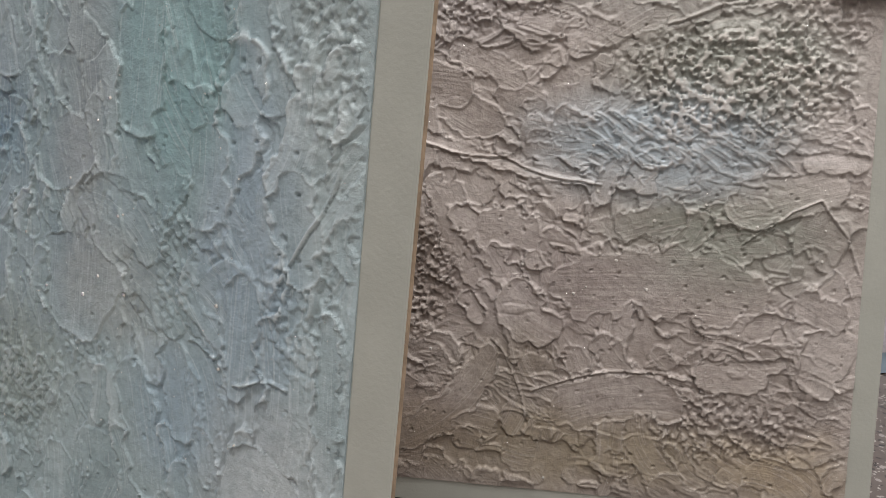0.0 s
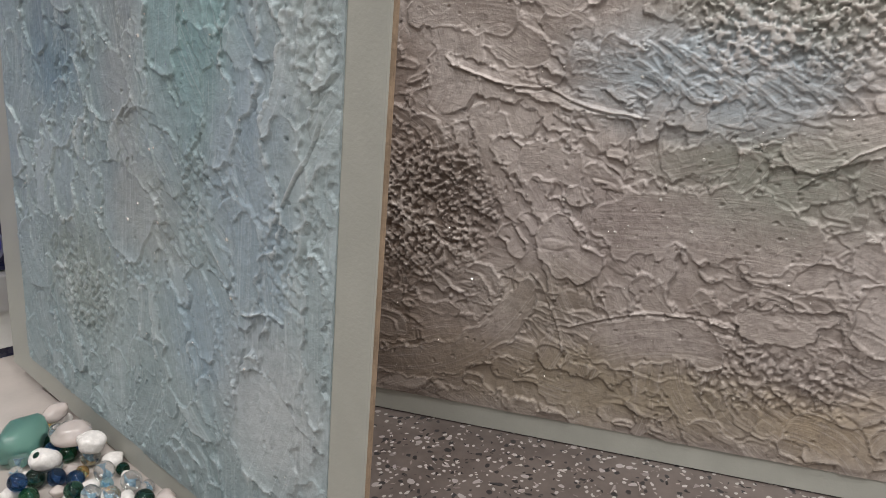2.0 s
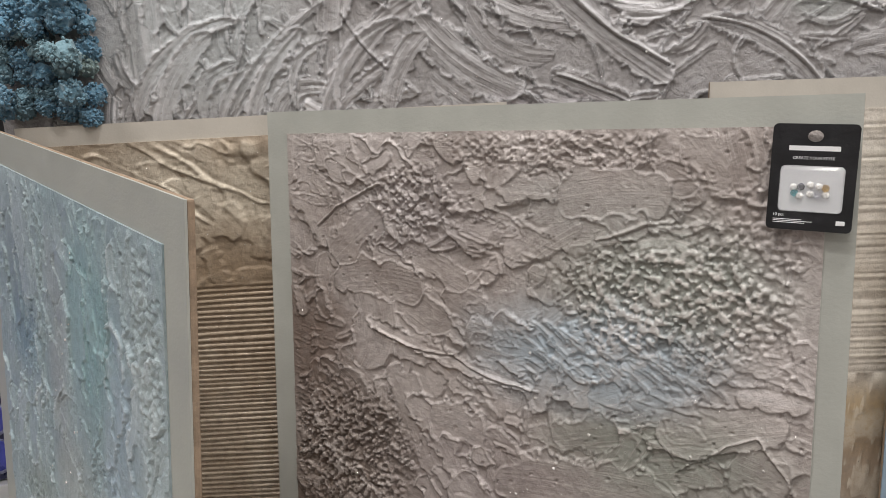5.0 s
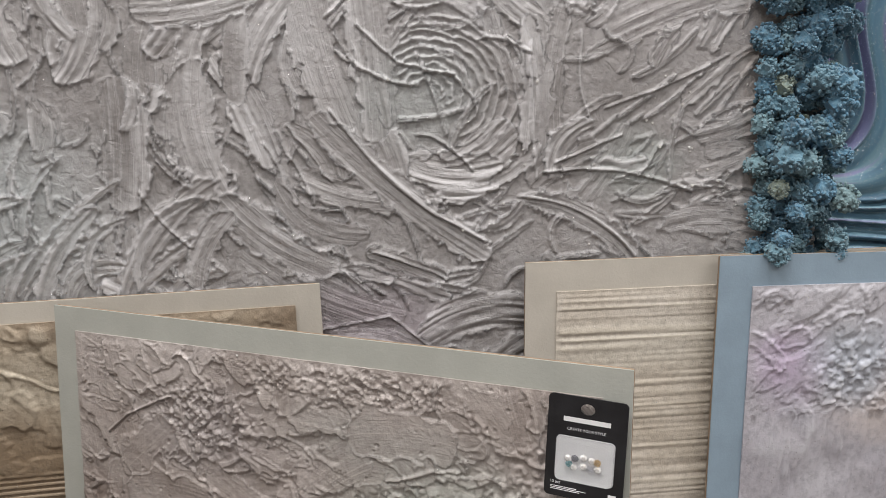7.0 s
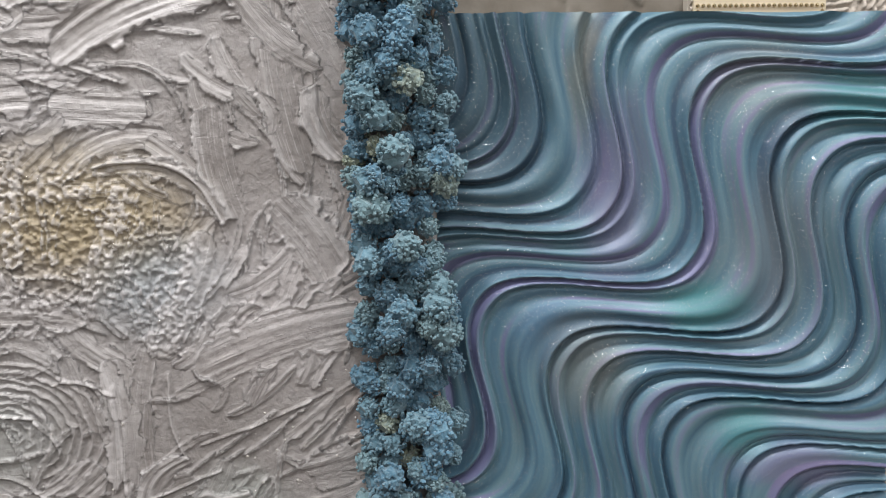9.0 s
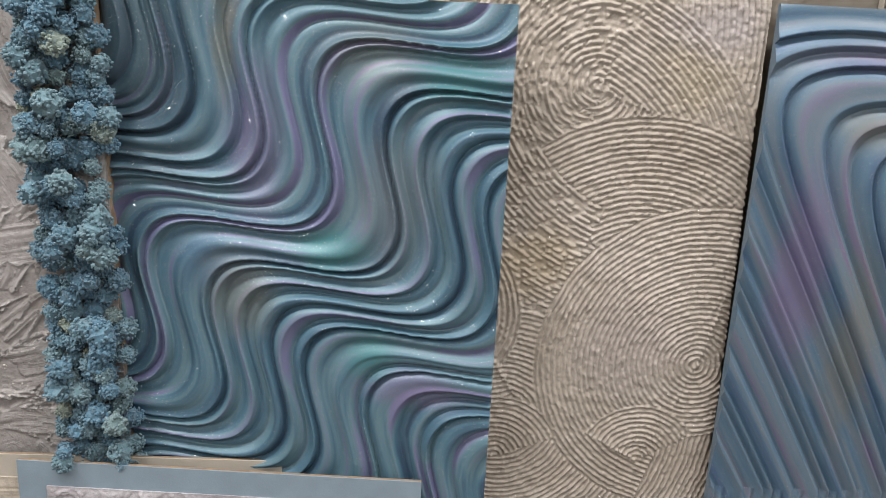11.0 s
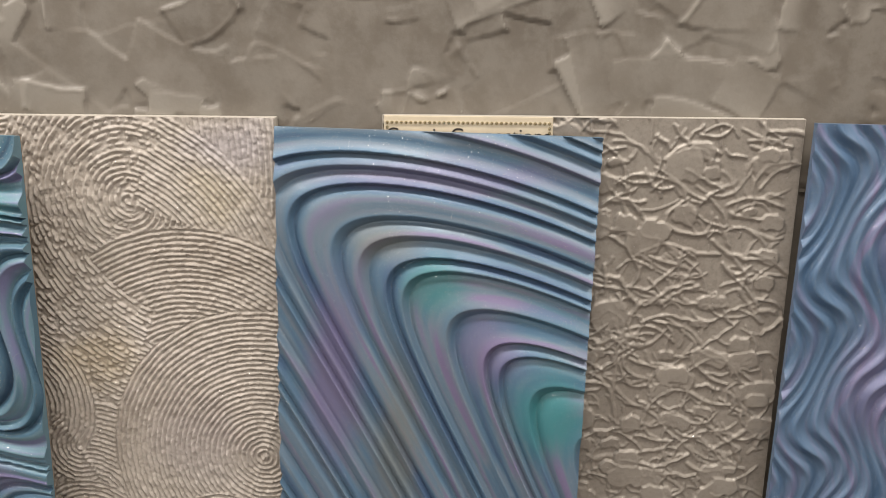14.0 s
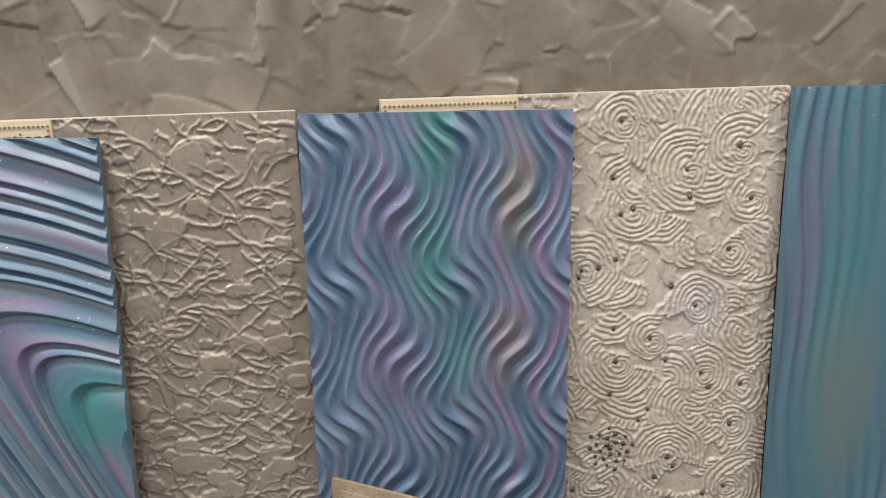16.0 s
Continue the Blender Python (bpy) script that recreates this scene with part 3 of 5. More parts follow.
BROWN = plaster("pink_brown_impasto", [(0.28, 0.235, 0.21), (0.41, 0.362, 0.336), (0.52, 0.472, 0.45)], moved([
    (0.13, 0.06, 0.10, 0.06, (0.36, 0.38, 0.34), 0.85), (0.13, -0.055, 0.10, 0.05, (0.26, 0.275, 0.235), 0.85), (0.08, 0.012, 0.11, 0.045, (0.38, 0.45, 0.50), 0.95),
    (-0.14, -0.10, 0.09, 0.08, (0.12, 0.085, 0.062), 0.85), (-0.18, -0.01, 0.06, 0.07, (0.15, 0.105, 0.08), 0.85), (-0.19, -0.20, 0.06, 0.10, (0.16, 0.115, 0.085), 0.75), (-0.03, -0.17, 0.05, 0.05, (0.20, 0.165, 0.12), 0.6), (0.02, -0.235, 0.2, 0.04, (0.30, 0.25, 0.17), 0.75),
    (0.08, 0.12, 0.09, 0.03, (0.35, 0.35, 0.33), 0.5), (0.19, -0.24, 0.06, 0.04, (0.32, 0.25, 0.16), 0.7), (0.0, -0.1, 0.1, 0.06, (0.33, 0.28, 0.27), 0.5),
    (-0.07, 0.11, 0.07, 0.04, (0.33, 0.30, 0.30), 0.5), (-0.12, -0.22, 0.1, 0.05, (0.20, 0.15, 0.115), 0.6)], 1.104, 0, 0), pearl=(0.66, 0.60, 0.56), pearl_light_range=(0.0006, 0.0034), pearl_light_amount=0.6, streaks=0.00015, crinkle=0.8)
h = soft_edge(h, xs, zs)
relief("plaster_relief", xs, zs, h, 0.0015, BROWN, ob, "pinkish-brown impasto plaster", lines)
crystals(ob, xs, zs, h, [(x, z) for x, z in strewn(26, 0.02, -0.06, 0.10, 0.10, 5) if inner[0] < x < inner[1] and inner[2] < z < inner[3]], 6)

# blue-grey board
outer, inner = (-0.2625, 0.2610, -0.2560, 0.2485), (-0.2180, 0.2300, -0.2320, 0.2185)
ob = framed("framed_plaster_board", "blue-grey impasto plaster board with teal hints, sage border, standing askew", (-0.1636, -0.2342, 0.2551), -50.25, 4.14, 3.6, outer, inner, SAGE)
xs, zs = axis(inner[0], inner[1], 0.00105), axis(inner[2], inner[3], 0.00105)
h = np.zeros((len(zs), len(xs)))
lines = np.zeros_like(h)
strokes(h, xs, zs, 220, lambda x, z: 105 + 24 * math.sin(20 * x), (0.012, 0.05), (0.0012, 0.004), 0.0022, 22, comb=0.3, ridge=0.8, lines=lines)
flakes(h, xs, zs, 420, lambda x, z: 99 + 16 * math.sin(14 * x + 6 * z), (0.006, 0.026), (2.0, 6.0), 0.0022, 25, 20, rims=(0.3, 0.8, 1.3), comb=0.08, lines=lines)
scrapes(h, xs, zs, 24, 100, 0.006, 0.0009, 0.05)
for a in ((-0.09, -0.12, 0.06, 0.05, 0.0040, 0.0032), (0.19, 0.0, 0.03, 0.06, 0.0034, 0.003), (0.09, 0.0, 0.02, 0.05, 0.0034, 0.003), (0.20, 0.15, 0.03, 0.07, 0.0036, 0.003), (0.16, -0.14, 0.03, 0.03, 0.0034, 0.0028), (0.0, -0.07, 0.03, 0.02, 0.0034, 0.003)):
    grit(h, xs, zs, *a[:4], a[4], a[5] * 0.55, seed=int(abs(a[0]) * 100))
skim(h, 0.85, 0.5)
# level skins
for i, a in enumerate(((-0.004, 0.008, -0.010, -0.066, 0.0, 0.036), (0.150, 0.010, 0.146, -0.070, 0.0, 0.013), (0.088, -0.044, 0.104, -0.110, 0.0, 0.016), (0.180, -0.098, 0.150, -0.175, 0.0, 0.034), (-0.106, 0.0, -0.112, -0.060, 0.0, 0.022),
                       (0.180, 0.075, 0.194, 0.010, 0.0, 0.016), (-0.030, 0.085, -0.012, 0.040, 0.0, 0.026), (0.116, 0.095, 0.110, 0.030, 0.003, 0.016), (0.214, 0.0, 0.218, -0.110, 0.0, 0.009), (0.06, 0.17, 0.05, 0.08, 0.0, 0.02), (-0.15, 0.18, -0.14, 0.07, 0.0, 0.02))):
    stroke(h, xs, zs, *a, 0.0020, seed=600 + 13 * i, comb=0.05, ridge=0.8, wob=0.4, lines=lines, tilt=0.35, thin=0.0011, ragged=0.12)
pits(h, xs, zs, 220, 0.0015, 0.0032, 4)
lips(h, xs, zs, ((0.216, 0.086, 0.183, 0.023, 0.003), (0.181, 0.022, 0.174, -0.012, 0.004), (0.104, -0.041, 0.138, -0.058, 0.006), (0.144, -0.060, 0.185, -0.050, 0.003)), 0.0010, 0.0018, 60)
finish(h, xs, zs, 0.0005, 8)
BLUE = plaster("blue_grey_impasto", [(0.255, 0.335, 0.36), (0.33, 0.41, 0.435), (0.41, 0.495, 0.522)], moved([
    (0.05, 0.10, 0.06, 0.08, (0.235, 0.39, 0.405), 0.8), (-0.13, 0.06, 0.05, 0.06, (0.16, 0.26, 0.34), 0.75), (0.11, 0.0, 0.04, 0.13, (0.32, 0.41, 0.49), 0.75), (0.06, -0.1, 0.05, 0.05, (0.27, 0.37, 0.46), 0.7),
    (-0.14, 0.12, 0.06, 0.08, (0.26, 0.31, 0.33), 0.6), (-0.03, 0.05, 0.03, 0.12, (0.31, 0.31, 0.31), 0.5), (-0.10, -0.10, 0.07, 0.06, (0.25, 0.29, 0.265), 0.7), (0.13, -0.12, 0.06, 0.06, (0.47, 0.50, 0.52), 0.7),
    (0.15, 0.10, 0.04, 0.10, (0.44, 0.50, 0.50), 0.6), (0.0, -0.03, 0.05, 0.04, (0.36, 0.38, 0.37), 0.6)], 1.12, 0.031, 0.017), pearl=(0.70, 0.76, 0.78), pearl_light_range=(0.0006, 0.0026), pearl_light_amount=0.6, metal=0.05, streaks=0.0001, crinkle=0.7)
h = soft_edge(h, xs, zs)
relief("plaster_relief", xs, zs, h, 0.0015, BLUE, ob, "blue-grey impasto plaster", lines)
crystals(ob, xs, zs, h, [(x, z) for x, z in strewn(18, 0.02, 0.03, 0.10, 0.08, 15) if inner[0] < x < inner[1] and inner[2] < z < inner[3]], 7)


def ribbed(h, xs, zs, z_top, pitch, lift, seed, z_low=-9):
    zz, xx = np.meshgrid(zs, xs, indexing="ij")
    wav = 0.0022 * (vnoise(xx * 7, zz * 90, seed) - 0.5) + 0.008 * (vnoise(xx * 2.2, zz * 14, seed + 1) - 0.5)
    m = 1 - sstep(zz + 0.006 * vnoise(xx * 60, zz * 10, seed), z_top - 0.006, z_top + 0.006)
    m = m * sstep(zz, z_low - 0.006, z_low + 0.006)
    rib = lift * (0.5 + 0.5 * np.cos(2 * math.pi * (zz + wav) / pitch)) ** 0.7
    h[:] = h * (1 - m) + rib * m


# gold board behind
outer, inner = (-0.2525, 0.2475, -0.264, 0.2605), (-0.2245, 0.2230, -0.242, 0.2405)
ob = framed("framed_plaster_board", "antique gold plaster board, crumpled above, ribbed below, cream border", (-0.015, -0.040, 0.2525), 0, 0.4, 0, outer, inner, CREAM_PAINT)
xs, zs = axis(inner[0], inner[1], 0.0022), axis(inner[2], inner[3], 0.0015)
h = np.zeros((len(zs), len(xs)))
strokes(h, xs, zs, 150, lambda x, z: 150 + 30 * math.sin(20 * x + 9 * z), (0.02, 0.07), (0.009, 0.026), 0.0028, 31, comb=0.1, ridge=0.4, wob=0.6)
pits(h, xs, zs, 40, 0.002, 0.002, 5)
finish(h, xs, zs, 0.0010, 5)
scrapes(h, xs, zs, 8, 150, 0.012, 0.002)
ribbed(h, xs, zs, 0.090, 0.0056, 0.0022, 3)
GOLD = plaster("antique_gold_plaster", [(0.27, 0.205, 0.145), (0.42, 0.34, 0.25), (0.58, 0.51, 0.41)], [(0.0, 0.18, 0.25, 0.05, (0.62, 0.56, 0.45), 0.7), (-0.05, 0.1, 0.1, 0.05, (0.25, 0.18, 0.11), 0.6)],
               pearl=(0.72, 0.65, 0.53), pearl_light_range=(0.0, 0.004), pearl_light_amount=0.5, rough=0.42, metal=0.25)
relief("plaster_relief", xs, zs, soft_edge(h, xs, zs), 0.0015, GOLD, ob, "antique gold plaster")

# cream ribbed board
outer, inner = (-0.2583, 0.2525, -0.264, 0.2655), (-0.2262, 0.2215, -0.236, 0.2345)
ob = framed("framed_plaster_board", "cream plaster board combed into fine horizontal ribs, cream border", (0.6895, -0.045, 0.251), 0, 0.4, 1.2, outer, inner, CREAM_PAINT)
xs, zs = axis(inner[0], 0.02, 0.002), axis(inner[2], inner[3], 0.0014, -0.05)
h = np.zeros((len(zs), len(xs)))
strokes(h, xs, zs, 90, lambda x, z: 165, (0.03, 0.09), (0.006, 0.016), 0.0024, 41, ridge=1.2)
zz, xx = np.meshgrid(zs, xs, indexing="ij")
h[:] = np.where(zz > -0.05, 0.0016 * vnoise(xx * 5, zz / 0.0026, 7) + 0.0008 * vnoise(xx * 3, zz / 0.009, 9), h)
finish(h, xs, zs, 0.0006, 6)
RIBS = plaster("cream_combed_plaster", [(0.46, 0.40, 0.32), (0.55, 0.49, 0.41), (0.62, 0.57, 0.50)], [(0, -0.10, 0.3, 0.05, (0.40, 0.28, 0.13), 0.8), (0, -0.16, 0.3, 0.08, (0.27, 0.19, 0.12), 0.8), (-0.1, 0.17, 0.2, 0.04, (0.60, 0.56, 0.48), 0.6)],
               pearl=(0.72, 0.66, 0.54), pearl_light_range=(0.0, 0.0008), pearl_light_amount=0.4, metal=0.05)
relief("plaster_relief", np.append(xs, inner[1]), zs, np.pad(soft_edge(h, xs, zs), ((0, 0), (0, 1)), "edge"), 0.0015, RIBS, ob, "cream ribbed plaster")

# lavender board
outer, inner = (-0.2490, 0.240, -0.264, 0.2635), (-0.2140, 0.209, -0.235, 0.2315)
la = radians(-3)
ob = framed("framed_plaster_board", "pale lilac plaster board with silver glitter and dusty blue border", (0.636 + 0.24 * math.cos(la), -0.066 + 0.24 * math.sin(la), 0.252), -3, 1.2, 1.2, outer, inner, BLUE_PAINT)
xs, zs = axis(inner[0], inner[1], 0.0016), axis(inner[2], inner[3], 0.0016, 0.09)
h = np.zeros((len(zs), len(xs)))
strokes(h, xs, zs, 160, lambda x, z: 40 + 90 * math.sin(12 * x + 9 * z), (0.02, 0.07), (0.005, 0.016), 0.0022, 51, comb=0.2, ridge=1.2)
grit(h, xs, zs, -0.1, 0.13, 0.05, 0.04, 0.005, 0.003, 5)
layers(h, xs, zs, 51, 30, 0.03, 0.0009)
finish(h, xs, zs, 0.0010, 7)
LILAC = plaster("pale_lilac_plaster", [(0.39, 0.38, 0.42), (0.47, 0.45, 0.485), (0.54, 0.53, 0.56)], [(-0.17, 0.15, 0.05, 0.05, (0.50, 0.40, 0.54), 0.7), (-0.05, 0.09, 0.08, 0.05, (0.55, 0.48, 0.44), 0.6), (-0.1, 0.15, 0.06, 0.05, (0.45, 0.50, 0.56), 0.6)],
                pearl=(0.66, 0.66, 0.68), pearl_light_amount=0.5, flakes=0.012)
relief("plaster_relief", xs, zs, soft_edge(h, xs, zs), 0.0015, LILAC, ob, "pale lilac plaster")

# ---- large white panel ----
WX0, WX1, WZ1 = -0.287, 0.757, 1.27
ob = stand("large_plaster_panel", "large off-white panel of swirling combed plaster with a golden gritty patch", "plaster panel", (0, -0.020, 0))
backing(ob, (WX0, WX1, FLOOR, WZ1), 0.0, 0.016)
xs, zs = axis(WX0 + 0.001, WX1 - 0.001, 0.0015), np.concatenate([axis(FLOOR + 0.002, 1.09, 0.0015, 0.38, 0.03), axis(1.09, WZ1 - 0.002, 0.006)[1:]])
h = np.zeros((len(zs), len(xs)))
lines = np.zeros_like(h)


def white_way(x, z):
    """The run of the comb: round the whorl, fanned out on the far side of it, round the golden patch above."""
    if z > 0.84:
        a = math.degrees(math.atan2(z - 0.87, x - 0.44)) + 90
    elif x > 0.48:
        a = math.degrees(math.atan2(z - 0.56, x - 0.43)) * 0.9
    else:
        a = math.degrees(math.atan2(z - 0.69, x - 0.345)) + 90
    return a + 16 * math.sin(17 * x - 13 * z)


strokes(h, xs, zs, 900, white_way, (0.03, 0.10), (0.0012, 0.0036), 0.0026, 62, comb=0.8, lines=lines)
flakes(h, xs, zs, 560, white_way, (0.006, 0.022), (4.0, 9.0), 0.0024, 65, 14, comb=1.7, lines=lines)
FEATURES = (  # broad passes of the blade
    (0.080, 0.775, 0.200, 0.795, -0.006, 0.018), (0.200, 0.800, 0.300, 0.860, 0.004, 0.010), (0.285, 0.800, 0.430, 0.800, 0.012, 0.014), (0.235, 0.675, 0.405, 0.526, -0.008, 0.016), (0.130, 0.730, 0.150, 0.595, -0.014, 0.020),
    (0.145, 0.600, 0.250, 0.520, -0.010, 0.018), (0.525, 0.745, 0.690, 0.790, 0.008, 0.026), (0.440, 0.585, 0.560, 0.515, 0.012, 0.012), (0.610, 0.905, 0.660, 0.830, 0.004, 0.024), (0.450, 0.935, 0.562, 0.885, 0.026, 0.009), (0.280, 0.540, 0.360, 0.506, 0.0, 0.010))
for i, a in enumerate(FEATURES):
    stroke(h, xs, zs, *a, 0.0024, seed=200 + i, comb=1.2, ridge=0.9, wob=0.3, lines=lines, tilt=0.3, thin=0.0014, ragged=0.2)
for i in range(15):
    x, z, a = -0.16 + 0.019 * i + 0.008 * math.sin(5.1 * i), 0.50 + 0.016 * math.sin(2.3 * i), radians(48 + 14 * math.sin(3.7 * i))
    ln = 0.11 + 0.04 * math.sin(1.3 * i)
    stroke(h, xs, zs, x, z, x + ln * math.cos(a), z + ln * math.sin(a), 0.016 + 0.008 * math.sin(1.7 * i), 0.0045 + 0.004 * (i % 3), 0.0022, 260 + i, comb=1.4, ridge=0.8, wob=0.3, lines=lines, tilt=0.3, thin=0.0012, ragged=0.1)
# the whorl: nested thin arcs
for i in range(9):
    r, a0 = 0.016 + 0.0085 * i, 2.6 - 0.12 * i
    for k in range(4):
        a, b = a0 - 0.75 * k, a0 - 0.75 * (k + 1)
        tube(h, xs, zs, 0.345 + 1.05 * r * math.cos(a), 0.690 + 0.85 * r * math.sin(a), 0.345 + 1.05 * r * math.cos(b), 0.690 + 0.85 * r * math.sin(b), 0.09 * r, 0.0016 + 0.0004 * (i % 2), 0.0024, 700 + 4 * i + k)
lips(h, xs, zs, ((0.340, 0.712, 0.394, 0.672, 0.014), (0.282, 0.757, 0.372, 0.708, -0.012), (0.261, 0.747, 0.339, 0.699, -0.014), (0.448, 0.736, 0.454, 0.603, -0.003), (0.500, 0.744, 0.509, 0.661, -0.008), (0.524, 0.669, 0.649, 0.719, -0.003),
                 (0.460, 0.608, 0.616, 0.583, 0.012), (0.436, 0.586, 0.557, 0.518, 0.016), (0.472, 0.619, 0.540, 0.644, 0.0), (0.451, 0.940, 0.562, 0.870, 0.034), (0.388, 0.614, 0.336, 0.653, -0.006), (0.253, 0.680, 0.405, 0.540, -0.014)), 0.0015, 0.0026, 80)
lips(h, xs, zs, ((0.283, 0.538, 0.359, 0.505, 0.004), (0.557, 0.600, 0.586, 0.635, 0.0), (0.253, 0.764, 0.306, 0.798, 0.004), (0.072, 0.611, 0.114, 0.554, -0.006), (0.395, 0.740, 0.448, 0.725, 0.006), (0.08, 0.50, 0.30, 0.47, -0.02),
                 (0.30, 0.47, 0.40, 0.38, 0.0), (0.20, 0.66, 0.23, 0.60, 0.0), (0.212, 0.666, 0.25, 0.61, 0.0), (0.19, 0.65, 0.215, 0.59, 0.0), (0.17, 0.64, 0.20, 0.575, 0.0)), 0.0013, 0.0022, 110)
grit(h, xs, zs, 0.435, 0.870, 0.125, 0.080, 0.0031, 0.0025, 9)
grit(h, xs, zs, 0.330, 0.935, 0.085, 0.050, 0.0029, 0.0022, 12)
grit(h, xs, zs, 0.505, 0.800, 0.045, 0.045, 0.0028, 0.0020, 15)
finish(h, xs, zs, 0.0008, 9)
WHITE = plaster("off_white_combed_plaster", [(0.24, 0.222, 0.213), (0.335, 0.318, 0.312), (0.43, 0.418, 0.42)], moved([
    (0.45, 0.78, 0.11, 0.06, (0.40, 0.33, 0.20), 0.85), (0.52, 0.72, 0.07, 0.05, (0.36, 0.42, 0.46), 0.6), (-0.02, 0.52, 0.12, 0.09, (0.45, 0.48, 0.48), 0.7), (0.36, 0.60, 0.07, 0.05, (0.40, 0.43, 0.42), 0.5),
    (0.30, 0.40, 0.1, 0.05, (0.40, 0.34, 0.38), 0.5), (0.57, 0.53, 0.05, 0.04, (0.36, 0.40, 0.38), 0.5), (0.60, 0.70, 0.1, 0.08, (0.50, 0.47, 0.47), 0.5), (0.70, 0.6, 0.03, 0.6, (0.34, 0.28, 0.24), 0.4)], 1.06, -0.047, 0.008, 1.137),
    pearl=(0.70, 0.685, 0.69), pearl_light_range=(0.0, 0.0026), pearl_light_amount=0.55, metal=0.08, streaks=0.00035, crinkle=0.7)
h = 0.001 + h - h.min() * 0.5
relief("plaster_relief", xs, zs, h, 0.0, WHITE, ob, "off-white swirling plaster", lines)
crystals(ob, xs, zs, h, strewn(26, 0.605, 0.655, 0.028, 0.05, 25) + strewn(16, 0.42, 0.62, 0.09, 0.06, 26), 8)


# ---- moss along both edges of the large panel ----
def moss_material():
    k = Mat("preserved_blue_moss", 0.9)
    v = k.coords()
    info = k.nd("ShaderNodeObjectInfo")
    c = k.ramp(info.outputs["Random"], [(0.0, (0.06, 0.15, 0.22)), (0.3, (0.08, 0.20, 0.30)), (0.6, (0.11, 0.215, 0.27)), (0.94, (0.15, 0.25, 0.275)), (0.98, (0.30, 0.33, 0.24))])
    n = k.noise(v, 300, 4)
    c = k.mix(k.rng(n.outputs[0], 0.35, 0.7, 0, 0.45), c, (0.22, 0.34, 0.40))
    k.ln(c, k.b.inputs["Base Color"])
    k.b.inputs["Sheen Weight"].default_value = 0.3
    k.ln(k.bump(n.outputs[0], 0.002), k.b.inputs["Normal"])
    return k.m


MOSS = moss_material()


def moss_mesh(seed):
    """A cauliflower-like clump: a lumpy core set with many small branching tips."""
    rs = random.Random(seed)
    bm = bmesh.new()
    bmesh.ops.create_icosphere(bm, subdivisions=2, radius=0.0124)
    for v in bm.verts:
        v.co *= 0.8 + 0.4 * noise.noise(v.co * 180 + Vector((seed, 0, 0)))
    lobes = [Vector((rs.gauss(0, 1), rs.gauss(0, 1) - 0.6, rs.gauss(0, 1))).normalized() for i in range(14)]
    for i in range(76):
        d = (rs.choice(lobes) + 0.8 * Vector((rs.gauss(0, 1), rs.gauss(0, 1), rs.gauss(0, 1)))).normalized()
        p = d * rs.uniform(0.0104, 0.0124)
        m = Matrix.Translation(p) @ d.to_track_quat("Z", "Y").to_matrix().to_4x4() @ Matrix.Rotation(rs.uniform(0, 6), 4, "Z") @ Matrix.Diagonal((rs.uniform(0.7, 1.3), rs.uniform(0.7, 1.3), rs.uniform(0.8, 1.3), 1))
        bmesh.ops.create_icosphere(bm, subdivisions=1, radius=rs.uniform(0.0012, 0.0021), matrix=m)
    me = bpy.data.meshes.new("moss_clump")
    bm.to_mesh(me)
    bm.free()
    me.materials.append(MOSS)
    return me


moss_meshes = [moss_mesh(i) for i in range(8)]


def moss_strip(label, x0, x1, z0, z1, seed):
    ob = stand("moss_strip", label, "moss", ((x0 + x1) / 2, -0.026, z0), group="moss strips of the large panel")
    rs = random.Random(seed)
    spots = []
    z = z0
    while z < z1:
        x = x0 + rs.uniform(0, 0.01)
        while x < x1:
            spots.append((x + rs.gauss(0, 0.003), rs.uniform(-0.040, -0.030), z + rs.gauss(0, 0.004), rs.uniform(0.85, 1.2)))
            x += 0.0205
        z += 0.0195
    for i in range(int(520 * (z1 - z0) * (x1 - x0) / 0.1 * 0.24)):
        spots.append((rs.uniform(x0 + 0.008, x1 - 0.006), rs.uniform(-0.068, -0.052), rs.uniform(z0 + 0.005, z1), rs.uniform(0.8, 1.4)))
    for x, y, z, s in spots:
        c = new("moss_clump", rs.choice(moss_meshes))
        c.parent = ob
        c.matrix_basis = Matrix.Translation((x - (x0 + x1) / 2, y + 0.026, z - z0)) @ Euler((rs.uniform(-0.5, 0.5), rs.uniform(0, 6.28), rs.uniform(-0.5, 0.5))).to_matrix().to_4x4() @ Matrix.Diagonal((s, s, s, 1))


moss_strip("strip of preserved blue reindeer moss along the panel edge", 0.680, 0.768, 0.508, 1.15, 3)
moss_strip("strip of preserved blue reindeer moss at the far edge", -0.275, -0.182, 0.528, 0.84, 4)


